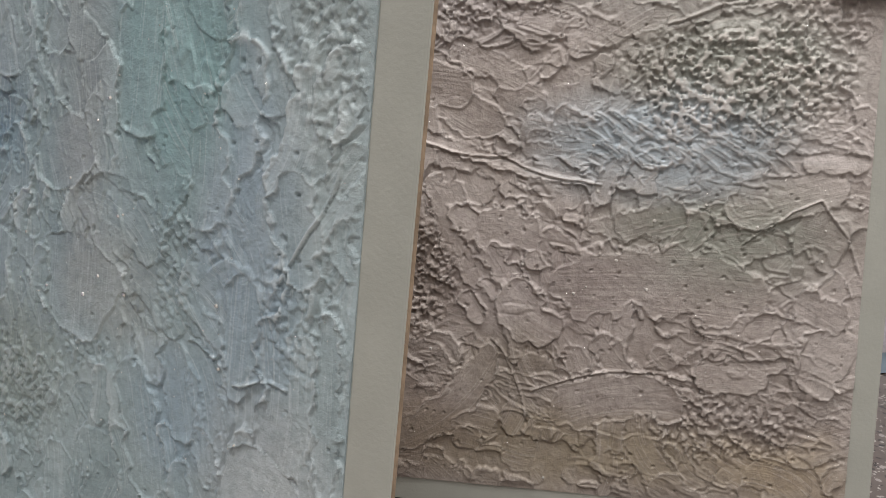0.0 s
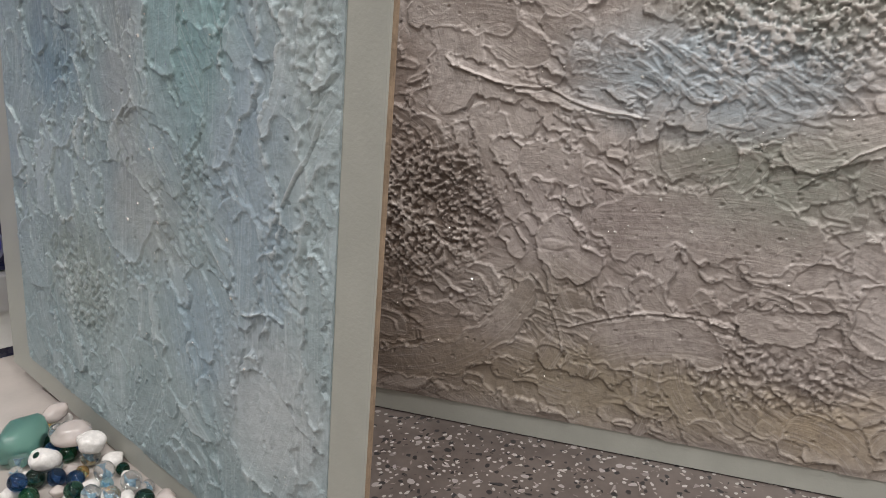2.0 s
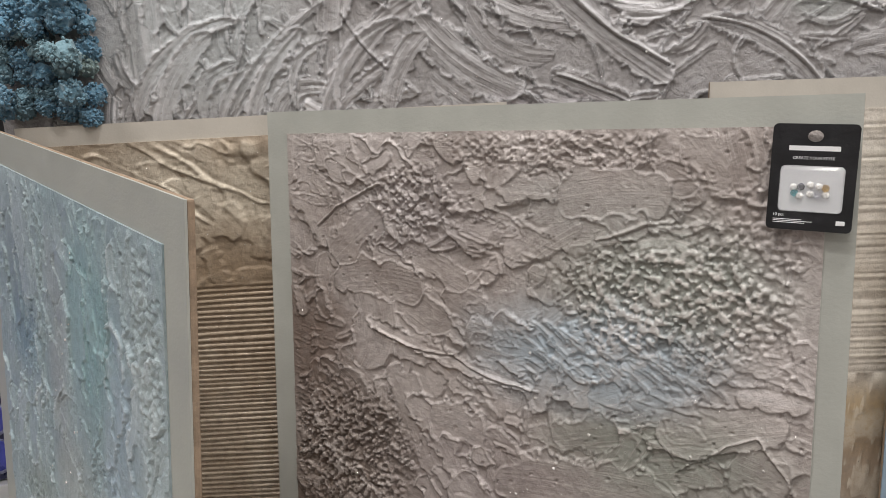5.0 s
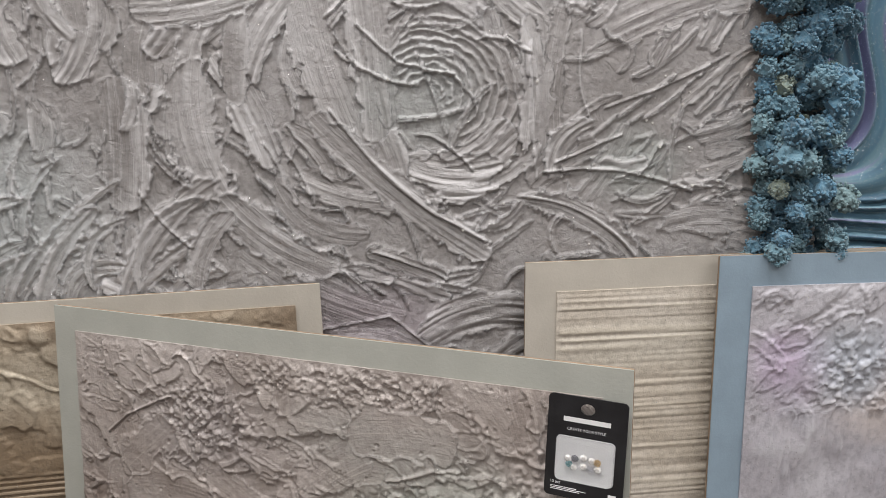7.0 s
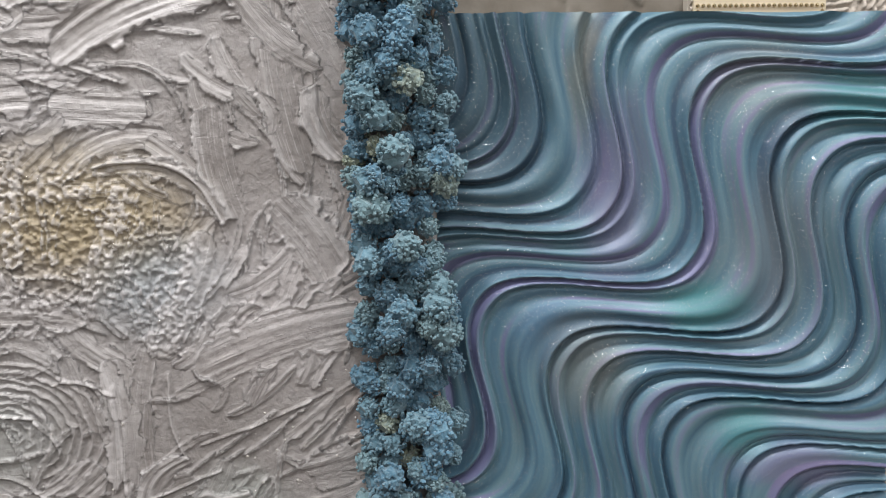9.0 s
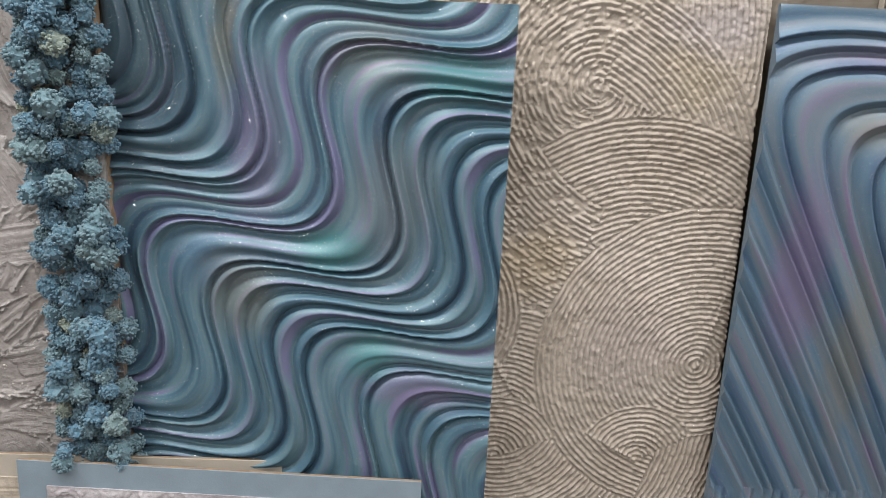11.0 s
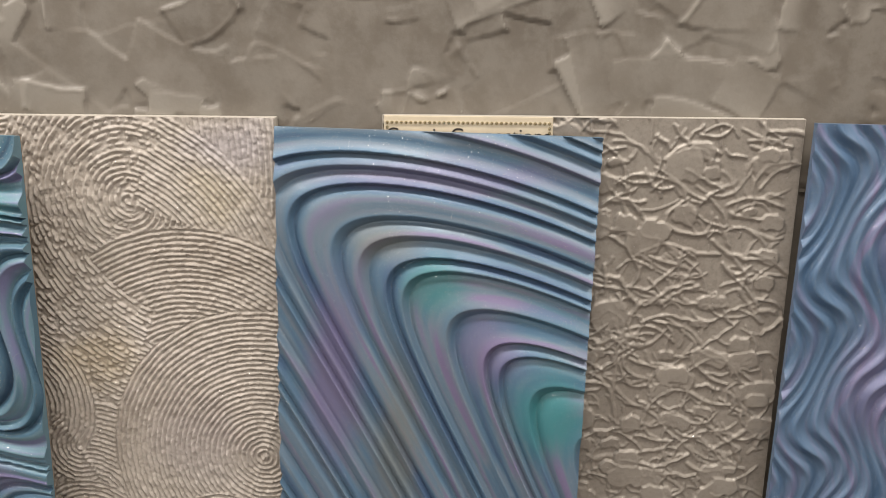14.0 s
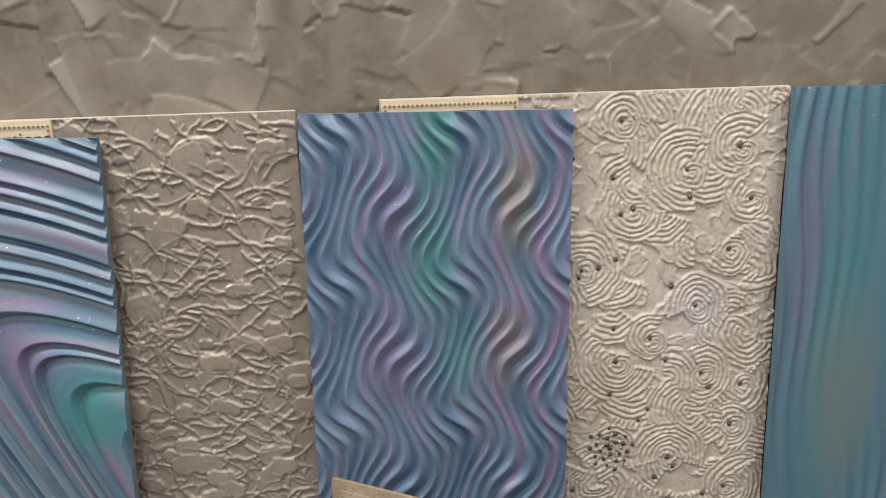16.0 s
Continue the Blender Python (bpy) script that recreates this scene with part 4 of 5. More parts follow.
# ---- tall boards against the wall ----
def sweep(h, xs, zs, cx, cz, r0, r1, a0, a1, pitch, lift, seed, dots=0.0, spiral=0):
    """A turn of a notched comb about (cx, cz), from angle a0 to a1 in degrees."""
    i0, i1 = np.searchsorted(xs, (cx - r1, cx + r1))
    j0, j1 = np.searchsorted(zs, (cz - r1, cz + r1))
    if i1 - i0 < 3 or j1 - j0 < 3:
        return
    z, x = np.meshgrid(zs[j0:j1], xs[i0:i1], indexing="ij")
    r = np.hypot(x - cx, z - cz) + 0.0016 * (vnoise(x * 60, z * 60, seed) - 0.5)
    a = (np.degrees(np.arctan2(z - cz, x - cx)) - a0) % 360
    if spiral:
        r = r + spiral * pitch * a / 360 + 0.012 * (fbm(x * 40 + seed, z * 40, 7) - 0.45)
    span = (a1 - a0) % 360 or 360
    full = span >= 359
    m = sstep(r, r0 - 0.002, r0 + 0.001) * (1 - sstep(r, r1 - 0.001, r1 + 0.002))
    if not full:
        m = m * (a < span)
    ridge = 1.15 * (1 - np.abs(np.cos(math.pi * r / pitch)) ** 5)
    ridge = ridge * (0.65 + 0.5 * vnoise(a * 0.25 + seed, r / pitch, 3)) + 0.35 * (vnoise(x * 420, z * 420, 5) - 0.5)
    if dots:
        ridge = ridge * (1 - dots * (vnoise(a * math.pi / 180 * r / 0.0045, r / pitch + 0.5, 1) > 0.6))
    end = 0 if full else np.exp(-((span - a) * math.pi / 180 * r / 0.003) ** 2)
    win = h[j0:j1, i0:i1]
    h[j0:j1, i0:i1] = win * (1 - m) + m * lift * (0.25 + ridge + 0.5 * end)


def tall_board(label, x0, x1, z1, step=0.0016):
    ob = stand("tall_plaster_board", label, "sample board", (0, -0.012, 0), group="tall plaster boards along the wall")
    backing(ob, (x0, x1, FLOOR, z1), 0.0, 0.011, CREAM_PAINT)
    xs, zs = axis(x0 + 0.001, x1 - 0.001, step), axis(FLOOR + 0.002, z1 - 0.001, step, 0.43, 0.03)
    return ob, xs, zs, np.zeros((len(zs), len(xs)))


ob, xs, zs, h = tall_board("tall board of champagne plaster combed in overlapping arcs", 1.003, 1.499, 1.082)
COMBS = (  # centre, inner and outer radius, from and to angle
    (1.22, 0.56, 0.0, 0.60, 0, 360), (0.98, 1.02, 0.40, 0.54, 335, 25), (1.24, 0.828, 0.17, 0.285, 12, 100), (1.325, 0.976, 0.0, 0.185, 95, 262), (1.311, 0.976, 0.0, 0.115, 60, 340), (1.378, 0.711, 0.095, 0.235, 12, 125),
    (1.41, 1.01, 0.19, 0.34, 196, 246), (1.12, 0.70, 0.05, 0.12, 320, 60), (1.21, 0.640, 0.0, 0.055, 120, 300), (1.464, 0.636, 0.0, 0.205, 72, 252), (1.464, 0.636, 0.0, 0.10, 250, 75), (1.214, 0.505, 0.0, 0.085, 20, 170), (1.40, 0.50, 0.0, 0.08, 30, 150))
for i, a in enumerate(COMBS):
    sweep(h, xs, zs, *a, 0.0068, 0.0037, i, dots=0.8 if i in (3, 4, 6) else 0.3)
finish(h, xs, zs, 0.0016, 2)
COMB = plaster("champagne_combed_plaster", [(0.37, 0.325, 0.275), (0.47, 0.425, 0.37), (0.53, 0.485, 0.435)], [(1.44, 1.043, 0.06, 0.04, (0.50, 0.47, 0.50), 0.6), (1.25, 0.77, 0.06, 0.05, (0.48, 0.40, 0.27), 0.6), (1.42, 0.995, 0.05, 0.05, (0.48, 0.42, 0.30), 0.5), (1.38, 0.653, 0.08, 0.08, (0.45, 0.41, 0.40), 0.5)],
               pearl=(0.60, 0.555, 0.51), pearl_light_range=(0.0, 0.0028), pearl_light_amount=0.3, rough=0.62, metal=0.0, flakes=0.006)
relief("plaster_relief", xs, zs, h - min(0, float(h.min())) + 0.0004, 0.0, COMB, ob)
boards = [ob]

ob, xs, zs, h = tall_board("tall board of silvery champagne paste dribbled in strings and blobs", 1.627, 2.11, 1.086)
rs = random.Random(17)
for i in range(170):
    x, z, r = rs.uniform(1.63, 2.1), rs.uniform(0.44, 1.085), rs.uniform(0.007, 0.024)
    stroke(h, xs, zs, x - r, z + rs.gauss(0, 0.4) * r, x + r, z, 0.1 * r, r * rs.uniform(0.5, 0.9), 0.0050, i, comb=0.03, ridge=0.2, wob=0.25)
BLOBS = h.copy()
for i in range(950):
    x, z, a, ln = rs.uniform(1.63, 2.1), rs.uniform(0.44, 1.085), rs.gauss(-15, 35) if rs.random() < 0.7 else rs.uniform(0, 180), rs.uniform(0.012, 0.07)
    dx, dz = math.cos(radians(a)) * ln / 2, math.sin(radians(a)) * ln / 2
    tube(h, xs, zs, x - dx, z - dz, x + dx, z + dz, rs.gauss(0, 0.2) * ln, rs.uniform(0.0012, 0.0027), rs.uniform(0.0014, 0.0030), i)
h[:] = np.maximum(np.where(BLOBS > 0.002, 0.6 * h + 0.4 * BLOBS, h), BLOBS)
finish(h, xs, zs, 0.0004, 4)
DRIP = plaster("silver_champagne_paste", [(0.28, 0.25, 0.215), (0.32, 0.29, 0.25), (0.36, 0.33, 0.29)], [], pearl=(0.48, 0.445, 0.39), pearl_light_range=(0.0, 0.005), pearl_light_amount=0.5, rough=0.42, metal=0.3, grain=0.0002)
relief("plaster_relief", xs, zs, h - min(0, float(h.min())) + 0.0004, 0.0, DRIP, ob)
boards.append(ob)

ob, xs, zs, h = tall_board("tall board of ivory plaster worked into swirling rosettes", 2.21, 2.704, 1.095)
strokes(h, xs, zs, 500, lambda x, z: 60 + 90 * math.sin(20 * x + 14 * z), (0.02, 0.06), (0.005, 0.012), 0.0025, 91, comb=0.9)
rs = random.Random(23)
eyes = []
ROSETTES = ((2.500, 1.060), (2.582, 0.998), (2.517, 0.951), (2.640, 0.896), (2.454, 0.874), (2.601, 0.822), (2.544, 0.779), (2.500, 0.749), (2.666, 0.710), (2.655, 0.653), (2.573, 0.607), (2.646, 1.024), (2.664, 0.960), (2.652, 0.560), (2.613, 0.728), (2.495, 0.625))
for i in range(150):
    x, z, r, a = rs.uniform(2.2, 2.72), rs.uniform(0.46, 1.10), rs.uniform(0.025, 0.06), rs.uniform(0, 360)
    sweep(h, xs, zs, x, z, 0.0, r, a, a + rs.uniform(70, 230), rs.uniform(0.0060, 0.0082), 0.0024, i, dots=0.2, spiral=rs.choice((-1.5, 1, 2.0)))
for i, (x, z) in enumerate(ROSETTES):
    sweep(h, xs, zs, x, z, 0.0, 0.036 + 0.016 * ((i * 5) % 3) / 2, 70 * i, 70 * i + 215, 0.0066, 0.0026, 500 + i, dots=0.25, spiral=(2.0, -1.5, 1.2)[i % 3])
    sweep(h, xs, zs, x + 0.006, z - 0.005, 0.0, 0.022, 70 * i + 150, 70 * i + 420, 0.0054, 0.0024, 540 + i, dots=0.3, spiral=1.5)
    eyes.append((x, z, 0.04))
for i in range(44):
    eyes.append((rs.uniform(2.22, 2.69), rs.uniform(0.5, 1.07), 0.03))
for x, z, r in eyes:
    zz, xx = np.meshgrid(zs, xs, indexing="ij")
    h -= 0.0035 * np.exp(-(((xx - x) ** 2 + (zz - z) ** 2) / 0.0038 ** 2))
for i in range(26):
    a, r = i * 2.4, 0.0045 * math.sqrt(i)
    zz, xx = np.meshgrid(zs, xs, indexing="ij")
    h -= 0.003 * np.exp(-(((xx - 2.495 - r * math.cos(a)) ** 2 + (zz - 0.625 - r * math.sin(a)) ** 2) / 0.0022 ** 2))
finish(h, xs, zs, 0.0011, 11)
ROSE = plaster("ivory_rosette_plaster", [(0.45, 0.41, 0.35), (0.53, 0.49, 0.43), (0.60, 0.56, 0.51)], [(2.60, 0.81, 0.06, 0.06, (0.60, 0.57, 0.60), 0.5), (2.50, 0.71, 0.06, 0.05, (0.48, 0.42, 0.35), 0.5), (2.53, 1.0, 0.06, 0.03, (0.52, 0.46, 0.38), 0.4)],
               pearl=(0.74, 0.71, 0.66), pearl_light_range=(0.0, 0.003), pearl_light_amount=0.45, metal=0.05)
relief("plaster_relief", xs, zs, h - np.percentile(h, 2) + 0.0004, 0.0, ROSE, ob)
boards.append(ob)

# smoky stones pressed into the rosettes
SMOKY = paint("smoky_brown_stone", (0.10, 0.08, 0.06), 0.22, 0.3, 200, metal=0.3)
bm = bmesh.new()
bmesh.ops.create_icosphere(bm, subdivisions=2, radius=0.0030)
bead = bpy.data.meshes.new("set_stone")
bm.to_mesh(bead)
bm.free()
bead.materials.append(SMOKY)
rs = random.Random(31)
low = float(np.percentile(h, 2))
spots = [(x, z) for x, z, r in eyes if 2.22 < x < 2.695 and 0.5 < z < 1.085][:60] + [(2.495 + 0.0066 * math.sqrt(i) * math.cos(i * 2.4), 0.625 + 0.0066 * math.sqrt(i) * math.sin(i * 2.4)) for i in range(24)]
for x, z in spots:
    c = new("set_stone", bead)
    c.parent = ob
    s = rs.uniform(0.75, 1.15)
    d = max(0.0008, float(h[min(np.searchsorted(zs, z), len(zs) - 1), min(np.searchsorted(xs, x), len(xs) - 1)]) - low)
    c.matrix_basis = Matrix.Translation((x, -d - 0.0012, z)) @ Matrix.Diagonal((s, 0.7 * s, s, 1))

# name plates on the tall boards, edged with tiny stones
PLATE = paint("cream_name_plate", (0.62, 0.54, 0.40), 0.5, 0.08, 40)
INK = paint("dark_brown_ink", (0.03, 0.024, 0.02), 0.5, 0.1)
STONE = Mat("clear_rhinestone", 0.12, 0.8)
STONE.b.inputs["Base Color"].default_value = (0.55, 0.47, 0.30, 1)
STONE = STONE.m
for board, x0, x1, z1, words in ((boards[0], 1.006, 1.140, 1.0825, "Galaxy Waves"), (boards[1], 1.630, 1.826, 1.0865, "Cosmic Connections"), (boards[2], 2.213, 2.375, 1.0955, "")):
    plate = part("name_plate", box_bm(x0, x1, -0.0075, 0.0, z1 - 0.055, z1 - 0.001, bevel=0.0008), PLATE, board, "cream name plate")
    bm = bmesh.new()
    n = int((x1 - x0 - 0.008) / 0.0054)
    for i in range(n + 1):
        bmesh.ops.create_icosphere(bm, subdivisions=1, radius=0.0021, matrix=Matrix.Translation((x0 + 0.004 + i * (x1 - x0 - 0.008) / n, -0.008, z1 - 0.0085)))
    for i in range(8):
        for x in (x0 + 0.004, x1 - 0.004):
            bmesh.ops.create_icosphere(bm, subdivisions=1, radius=0.0021, matrix=Matrix.Translation((x, -0.008, z1 - 0.014 - i * 0.0054)))
    tagged(part("stone_edging", bm, STONE, plate, "row of tiny set stones"), kind="stuff")
    if words:
        txt = bpy.data.curves.new("lettering", "FONT")
        txt.body, txt.size, txt.extrude, txt.align_x = words, 0.0215 if len(words) < 14 else 0.0225, 0.0002, "CENTER"
        txt.materials.append(INK)
        t = new("lettering", txt)
        t.parent = plate
        t.matrix_basis = Matrix.Translation(((x0 + x1) / 2, -0.0079, z1 - 0.030)) @ Matrix.Rotation(radians(90), 4, "X")
    else:
        for a, b in ((0.045, 0.075), (0.083, 0.125)):
            part("writing_bar", box_bm(x0 + a, x0 + b, -0.0079, -0.0074, z1 - 0.029, z1 - 0.016), INK, plate)


# ---- carved panels leaning in front ----
def carved(label, x0, w, z1, y_top, lean, roll, shape, material, depth=0.009, step=0.0019, fine=0.48, yaw=0.0):
    """A routed board: shape(x, z) gives 0 to 1 over the board; x from its left edge, z down from its top edge."""
    tall = (z1 - FLOOR) / math.cos(radians(lean)) - 0.0015
    ob = stand("carved_wave_panel", label, "carved panel", (x0, y_top, z1), yaw, lean, roll, "carved lacquered panels")
    xs, zs = axis(0, w, step), axis(-tall, 0, step, -(z1 - fine), 0.02)
    zz, xx = np.meshgrid(zs, xs, indexing="ij")
    height, band = shape(xx, -zz)
    h = depth * (height - 1)
    relief("carved_face", xs, zs, h, 0.0155, material, ob, "pearl-lacquered carved waves", band)
    backing(ob, (0.001, w - 0.001, -tall + 0.001, -0.001), 0.0155, 0.0185)
    return ob


def ledge(p, sharp=0.36):
    """A flat slope that rises and then falls more steeply, once per unit of p, its edges eased."""
    f = p - np.floor(p)
    tri = np.where(f < 1 - sharp, f / (1 - sharp), (1 - f) / sharp)
    return 0.82 * tri + 0.18 * sstep(tri, 0, 1)


def cove(p, drop=0.13, bend=1.7):
    """A scooped groove: rises in a hollow curve to a crisp edge and falls away at once, once per unit of p."""
    f = p - np.floor(p)
    return np.where(f < 1 - drop, np.clip(f / (1 - drop), 0, 1) ** bend, (1 - f) / drop)


def stair_waves(x, z):
    x = x + 0.013
    s, n = (x - z) * 0.7071, (x + z) * 0.7071
    f = ((0.095 - (s - 0.235 * n)) / 0.292) % 1.0
    q = math.pi * np.where(f < 0.57, f / 0.57, 1 + (f - 0.57) / 0.43) - math.pi / 2
    ph = n - 0.061 * (np.sin(q) + 0.03 * np.sin(3 * q))
    p = ph / 0.0410 + 0.42 * np.sin(ph * 62 + 0.6) + 0.22 * np.sin(ph * 143 + 2.0)
    return cove(p, 0.32, 0.7) * (0.72 + 0.28 * vnoise(p * 0.9, ph * 0 + 3 * s, 3)), ph


def hairpins(x, z):
    a = -0.074 * x - z + 0.6286 * x * x
    b = -0.9043 * x + 0.5514 * z - 0.313 * x * x - 0.1301
    k = 17.7
    f = np.logaddexp(k * a, k * b) / k
    return cove(-f / 0.0222 + 0.3 * np.sin(f * 75) + 0.15 * np.sin(f * 171 + 1), 0.26, 0.75), f


def dunes(x, z):
    q = 2 * math.pi * (z - 0.020) / 0.187
    w = 0.0175 * np.sin(q) + 0.0012 * np.sin(2 * q)
    lean = np.cos(2 * math.pi * (z - 0.203) / 0.187)
    a = 2 * math.pi * (x - 0.042) / 0.143
    p = (x - w) / 0.0178 - 0.62 * lean * 0.143 / (2 * math.pi * 0.0178) * np.sin(a)
    return ledge(-p, 0.36) * (0.62 + 0.38 * lean * np.cos(a)) + 0.1, x - w


def tall_folds(x, z):
    p = x / 0.021 + 0.6 * np.sin(z * 7 + 3 * x) + 0.4 * np.sin(z * 17 + 20 * x)
    return 0.5 + 0.5 * np.sin(2 * math.pi * p) * (0.5 + 0.5 * np.sin(z * 6 + 25 * x)), x + 0.01 * np.sin(z * 7)


TEAL, VIO, BLU, OLV, DEEP_SHADED = (0.055, 0.22, 0.235), (0.18, 0.155, 0.28), (0.075, 0.15, 0.25), (0.20, 0.20, 0.165), (0.045, 0.075, 0.10)
# First spot: deep teal paint with shadow painted in, at the left side.
WAVE_M = pearl_lacquer("teal_pearl_lacquer", [(0.36, (0.042, 0.085, 0.14)), (0.46, (0.075, 0.165, 0.235)), (0.54, (0.125, 0.225, 0.275)), (0.62, (0.165, 0.175, 0.31))],
                       [(0.03, -0.08, 0.10, 0.16, DEEP_SHADED, 0.65), (0.17, -0.16, 0.04, 0.10, VIO, 0.6), (0.26, -0.28, 0.05, 0.03, TEAL, 0.7), (0.12, -0.30, 0.06, 0.04, BLU, 0.6), (0.33, -0.22, 0.06, 0.09, (0.17, 0.20, 0.22), 0.5), (0.15, -0.34, 0.05, 0.06, OLV, 0.5), (0.14, -0.04, 0.015, 0.08, OLV, 0.6),
                        (0.36, -0.44, 0.07, 0.03, VIO, 0.6), (0.31, -0.40, 0.04, 0.04, TEAL, 0.6), (0.30, -0.06, 0.07, 0.05, OLV, 0.35), (0.40, -0.08, 0.06, 0.03, TEAL, 0.6)], flakes=0.09)
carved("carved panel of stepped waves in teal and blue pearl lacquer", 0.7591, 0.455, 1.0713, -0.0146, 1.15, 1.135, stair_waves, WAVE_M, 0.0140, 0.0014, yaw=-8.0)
FAN_M = pearl_lacquer("blue_violet_pearl_lacquer", [(0.36, (0.07, 0.125, 0.22)), (0.46, (0.10, 0.185, 0.27)), (0.54, (0.16, 0.22, 0.28)), (0.62, (0.20, 0.175, 0.30))],
                      [(0.19, -0.18, 0.05, 0.04, TEAL, 0.8), (0.07, -0.30, 0.04, 0.14, VIO, 0.8), (0.20, -0.05, 0.18, 0.025, VIO, 0.6), (0.34, -0.34, 0.05, 0.07, (0.035, 0.23, 0.25), 0.85), (0.26, -0.26, 0.04, 0.06, VIO, 0.7), (0.13, -0.13, 0.05, 0.03, OLV, 0.5), (0.15, -0.40, 0.03, 0.14, OLV, 0.5), (0.33, -0.22, 0.06, 0.03, (0.06, 0.18, 0.27), 0.6)])
carved("carved panel of nested bending waves in blue, violet and teal lacquer", 1.5025, 0.3795, 1.073, -0.040, 1.0, 1.3, hairpins, FAN_M, 0.0110, 0.0014)
RIP_M = pearl_lacquer("blue_lilac_pearl_lacquer", [(0.38, (0.075, 0.145, 0.25)), (0.5, (0.125, 0.20, 0.305)), (0.62, (0.20, 0.19, 0.32))],
                      [(0.16, -0.03, 0.03, 0.08, TEAL, 0.85), (0.15, -0.18, 0.035, 0.08, TEAL, 0.75), (0.19, -0.30, 0.04, 0.08, TEAL, 0.5), (0.26, -0.10, 0.03, 0.09, OLV, 0.7), (0.25, -0.29, 0.03, 0.07, (0.20, 0.18, 0.19), 0.7), (0.11, -0.12, 0.03, 0.06, VIO, 0.6), (0.10, -0.30, 0.04, 0.08, VIO, 0.6), (0.03, -0.2, 0.04, 0.2, BLU, 0.5)])
carved("carved panel of rippling dunes in blue and lilac lacquer", 2.115, 0.324, 1.083, -0.038, 1.0, 1.0, dunes, RIP_M, 0.0115)
TALL_M = pearl_lacquer("sea_blue_lacquer", [(0.30, (0.06, 0.15, 0.22)), (0.5, (0.075, 0.19, 0.26)), (0.68, (0.15, 0.17, 0.26))], [(0.03, -0.2, 0.03, 0.2, VIO, 0.5), (0.08, -0.3, 0.05, 0.3, (0.055, 0.21, 0.25), 0.6), (0.09, -0.4, 0.05, 0.15, OLV, 0.4)], rough=0.42)
carved("carved panel of long vertical folds in sea-blue lacquer", 2.70, 0.40, 1.094, -0.038, 1.0, 0.3, tall_folds, TALL_M, 0.006, 0.002)


# ---- small things on the floor ----
# gold-edged board whose corner shows before the dune panel
outer, inner = (-0.235, 0.235, -0.325, 0.325), (-0.222, 0.222, -0.312, 0.312)
ob = framed("framed_plaster_board", "crumpled old-gold plaster board with a thin gold border, leaning", (2.3275, -0.210, 0.313), -28, 4, 0.0, outer, inner, GOLD)
xs, zs = axis(inner[0], inner[1], 0.003), axis(inner[2], inner[3], 0.003)
h = np.zeros((len(zs), len(xs)))
strokes(h, xs, zs, 120, lambda x, z: 30 + 60 * math.sin(9 * x), (0.03, 0.08), (0.006, 0.018), 0.003, 33)
relief("plaster_relief", xs, zs, soft_edge(h, xs, zs), 0.0015, GOLD, ob)

# blister card of crystals on the brown board
BLACK = paint("black_card", (0.012, 0.012, 0.014), 0.35, 0.3, 60)
PRINT = paint("white_print", (0.75, 0.75, 0.75), 0.5, 0.05)
card = stand("crystal_blister_card", "small black hanging card with a clear blister of crystals", "packaging", (0.1966, -0.2069, 0.3059), -29.85, 5.62)
card.matrix_world = card.matrix_world @ pose(0.2445, -0.0085, 0.1565, 0, 2, 0) @ Matrix.Diagonal((1.09, 1.0, 1.09, 1))


def rounded(w, tall, r, n=5):
    pts = []
    for cx, cz, a in ((w / 2 - r, tall / 2 - r, 0), (-w / 2 + r, tall / 2 - r, 90), (-w / 2 + r, -tall / 2 + r, 180), (w / 2 - r, -tall / 2 + r, 270)):
        for i in range(n + 1):
            b = radians(a + 90 * i / n)
            pts.append((cx + r * math.cos(b), cz + r * math.sin(b)))
    return pts


def plate_bm(loops, y0, y1):
    """A flat plate from an outline, with holes for further loops."""
    bm = bmesh.new()
    edges = []
    for lp in loops:
        vs = [bm.verts.new((x, y0, z)) for x, z in lp]
        edges += [bm.edges.new((vs[i], vs[(i + 1) % len(vs)])) for i in range(len(vs))]
    f = bmesh.ops.triangle_fill(bm, use_beauty=True, use_dissolve=False, edges=edges)
    faces = [g for g in f["geom"] if isinstance(g, bmesh.types.BMFace)]
    e = bmesh.ops.extrude_face_region(bm, geom=faces)
    bmesh.ops.translate(bm, verts=[g for g in e["geom"] if isinstance(g, bmesh.types.BMVert)], vec=(0, y1 - y0, 0))
    bmesh.ops.recalc_face_normals(bm, faces=bm.faces)
    return bm


hole = [(0.0045 * math.cos(i * math.pi / 6), 0.0255 + 0.0036 * math.sin(i * math.pi / 6)) for i in range(12)]
part("card", plate_bm([rounded(0.049, 0.066, 0.003), hole], -0.0006, 0.0006), BLACK, card, "glossy black card with a hanging hole")
part("tray", plate_bm([[(x, z - 0.0070) for x, z in rounded(0.0365, 0.0285, 0.003)]], -0.0016, -0.0007), paint("grey_white_tray", (0.42, 0.42, 0.42), 0.4, 0.1), card, "white tray under the blister")
CLEAR = glass("clear_blister_plastic", (0.95, 0.95, 0.95), 0.08)
bm = bmesh.new()
rings = [[bm.verts.new((x, y, z - 0.0070)) for x, z in rounded(0.0365 * s, 0.0285 * s, 0.003 * s)] for s, y in ((1.0, -0.0018), (0.95, -0.0045), (0.84, -0.0058))]
for a, b in zip(rings, rings[1:]):
    for i in range(len(a)):
        j = (i + 1) % len(a)
        bm.faces.new((a[i], a[j], b[j], b[i]))
bm.faces.new(rings[-1])
bmesh.ops.recalc_face_normals(bm, faces=bm.faces)
blister = part("blister", bm, CLEAR, card, "clear plastic blister")
blister.visible_shadow = False
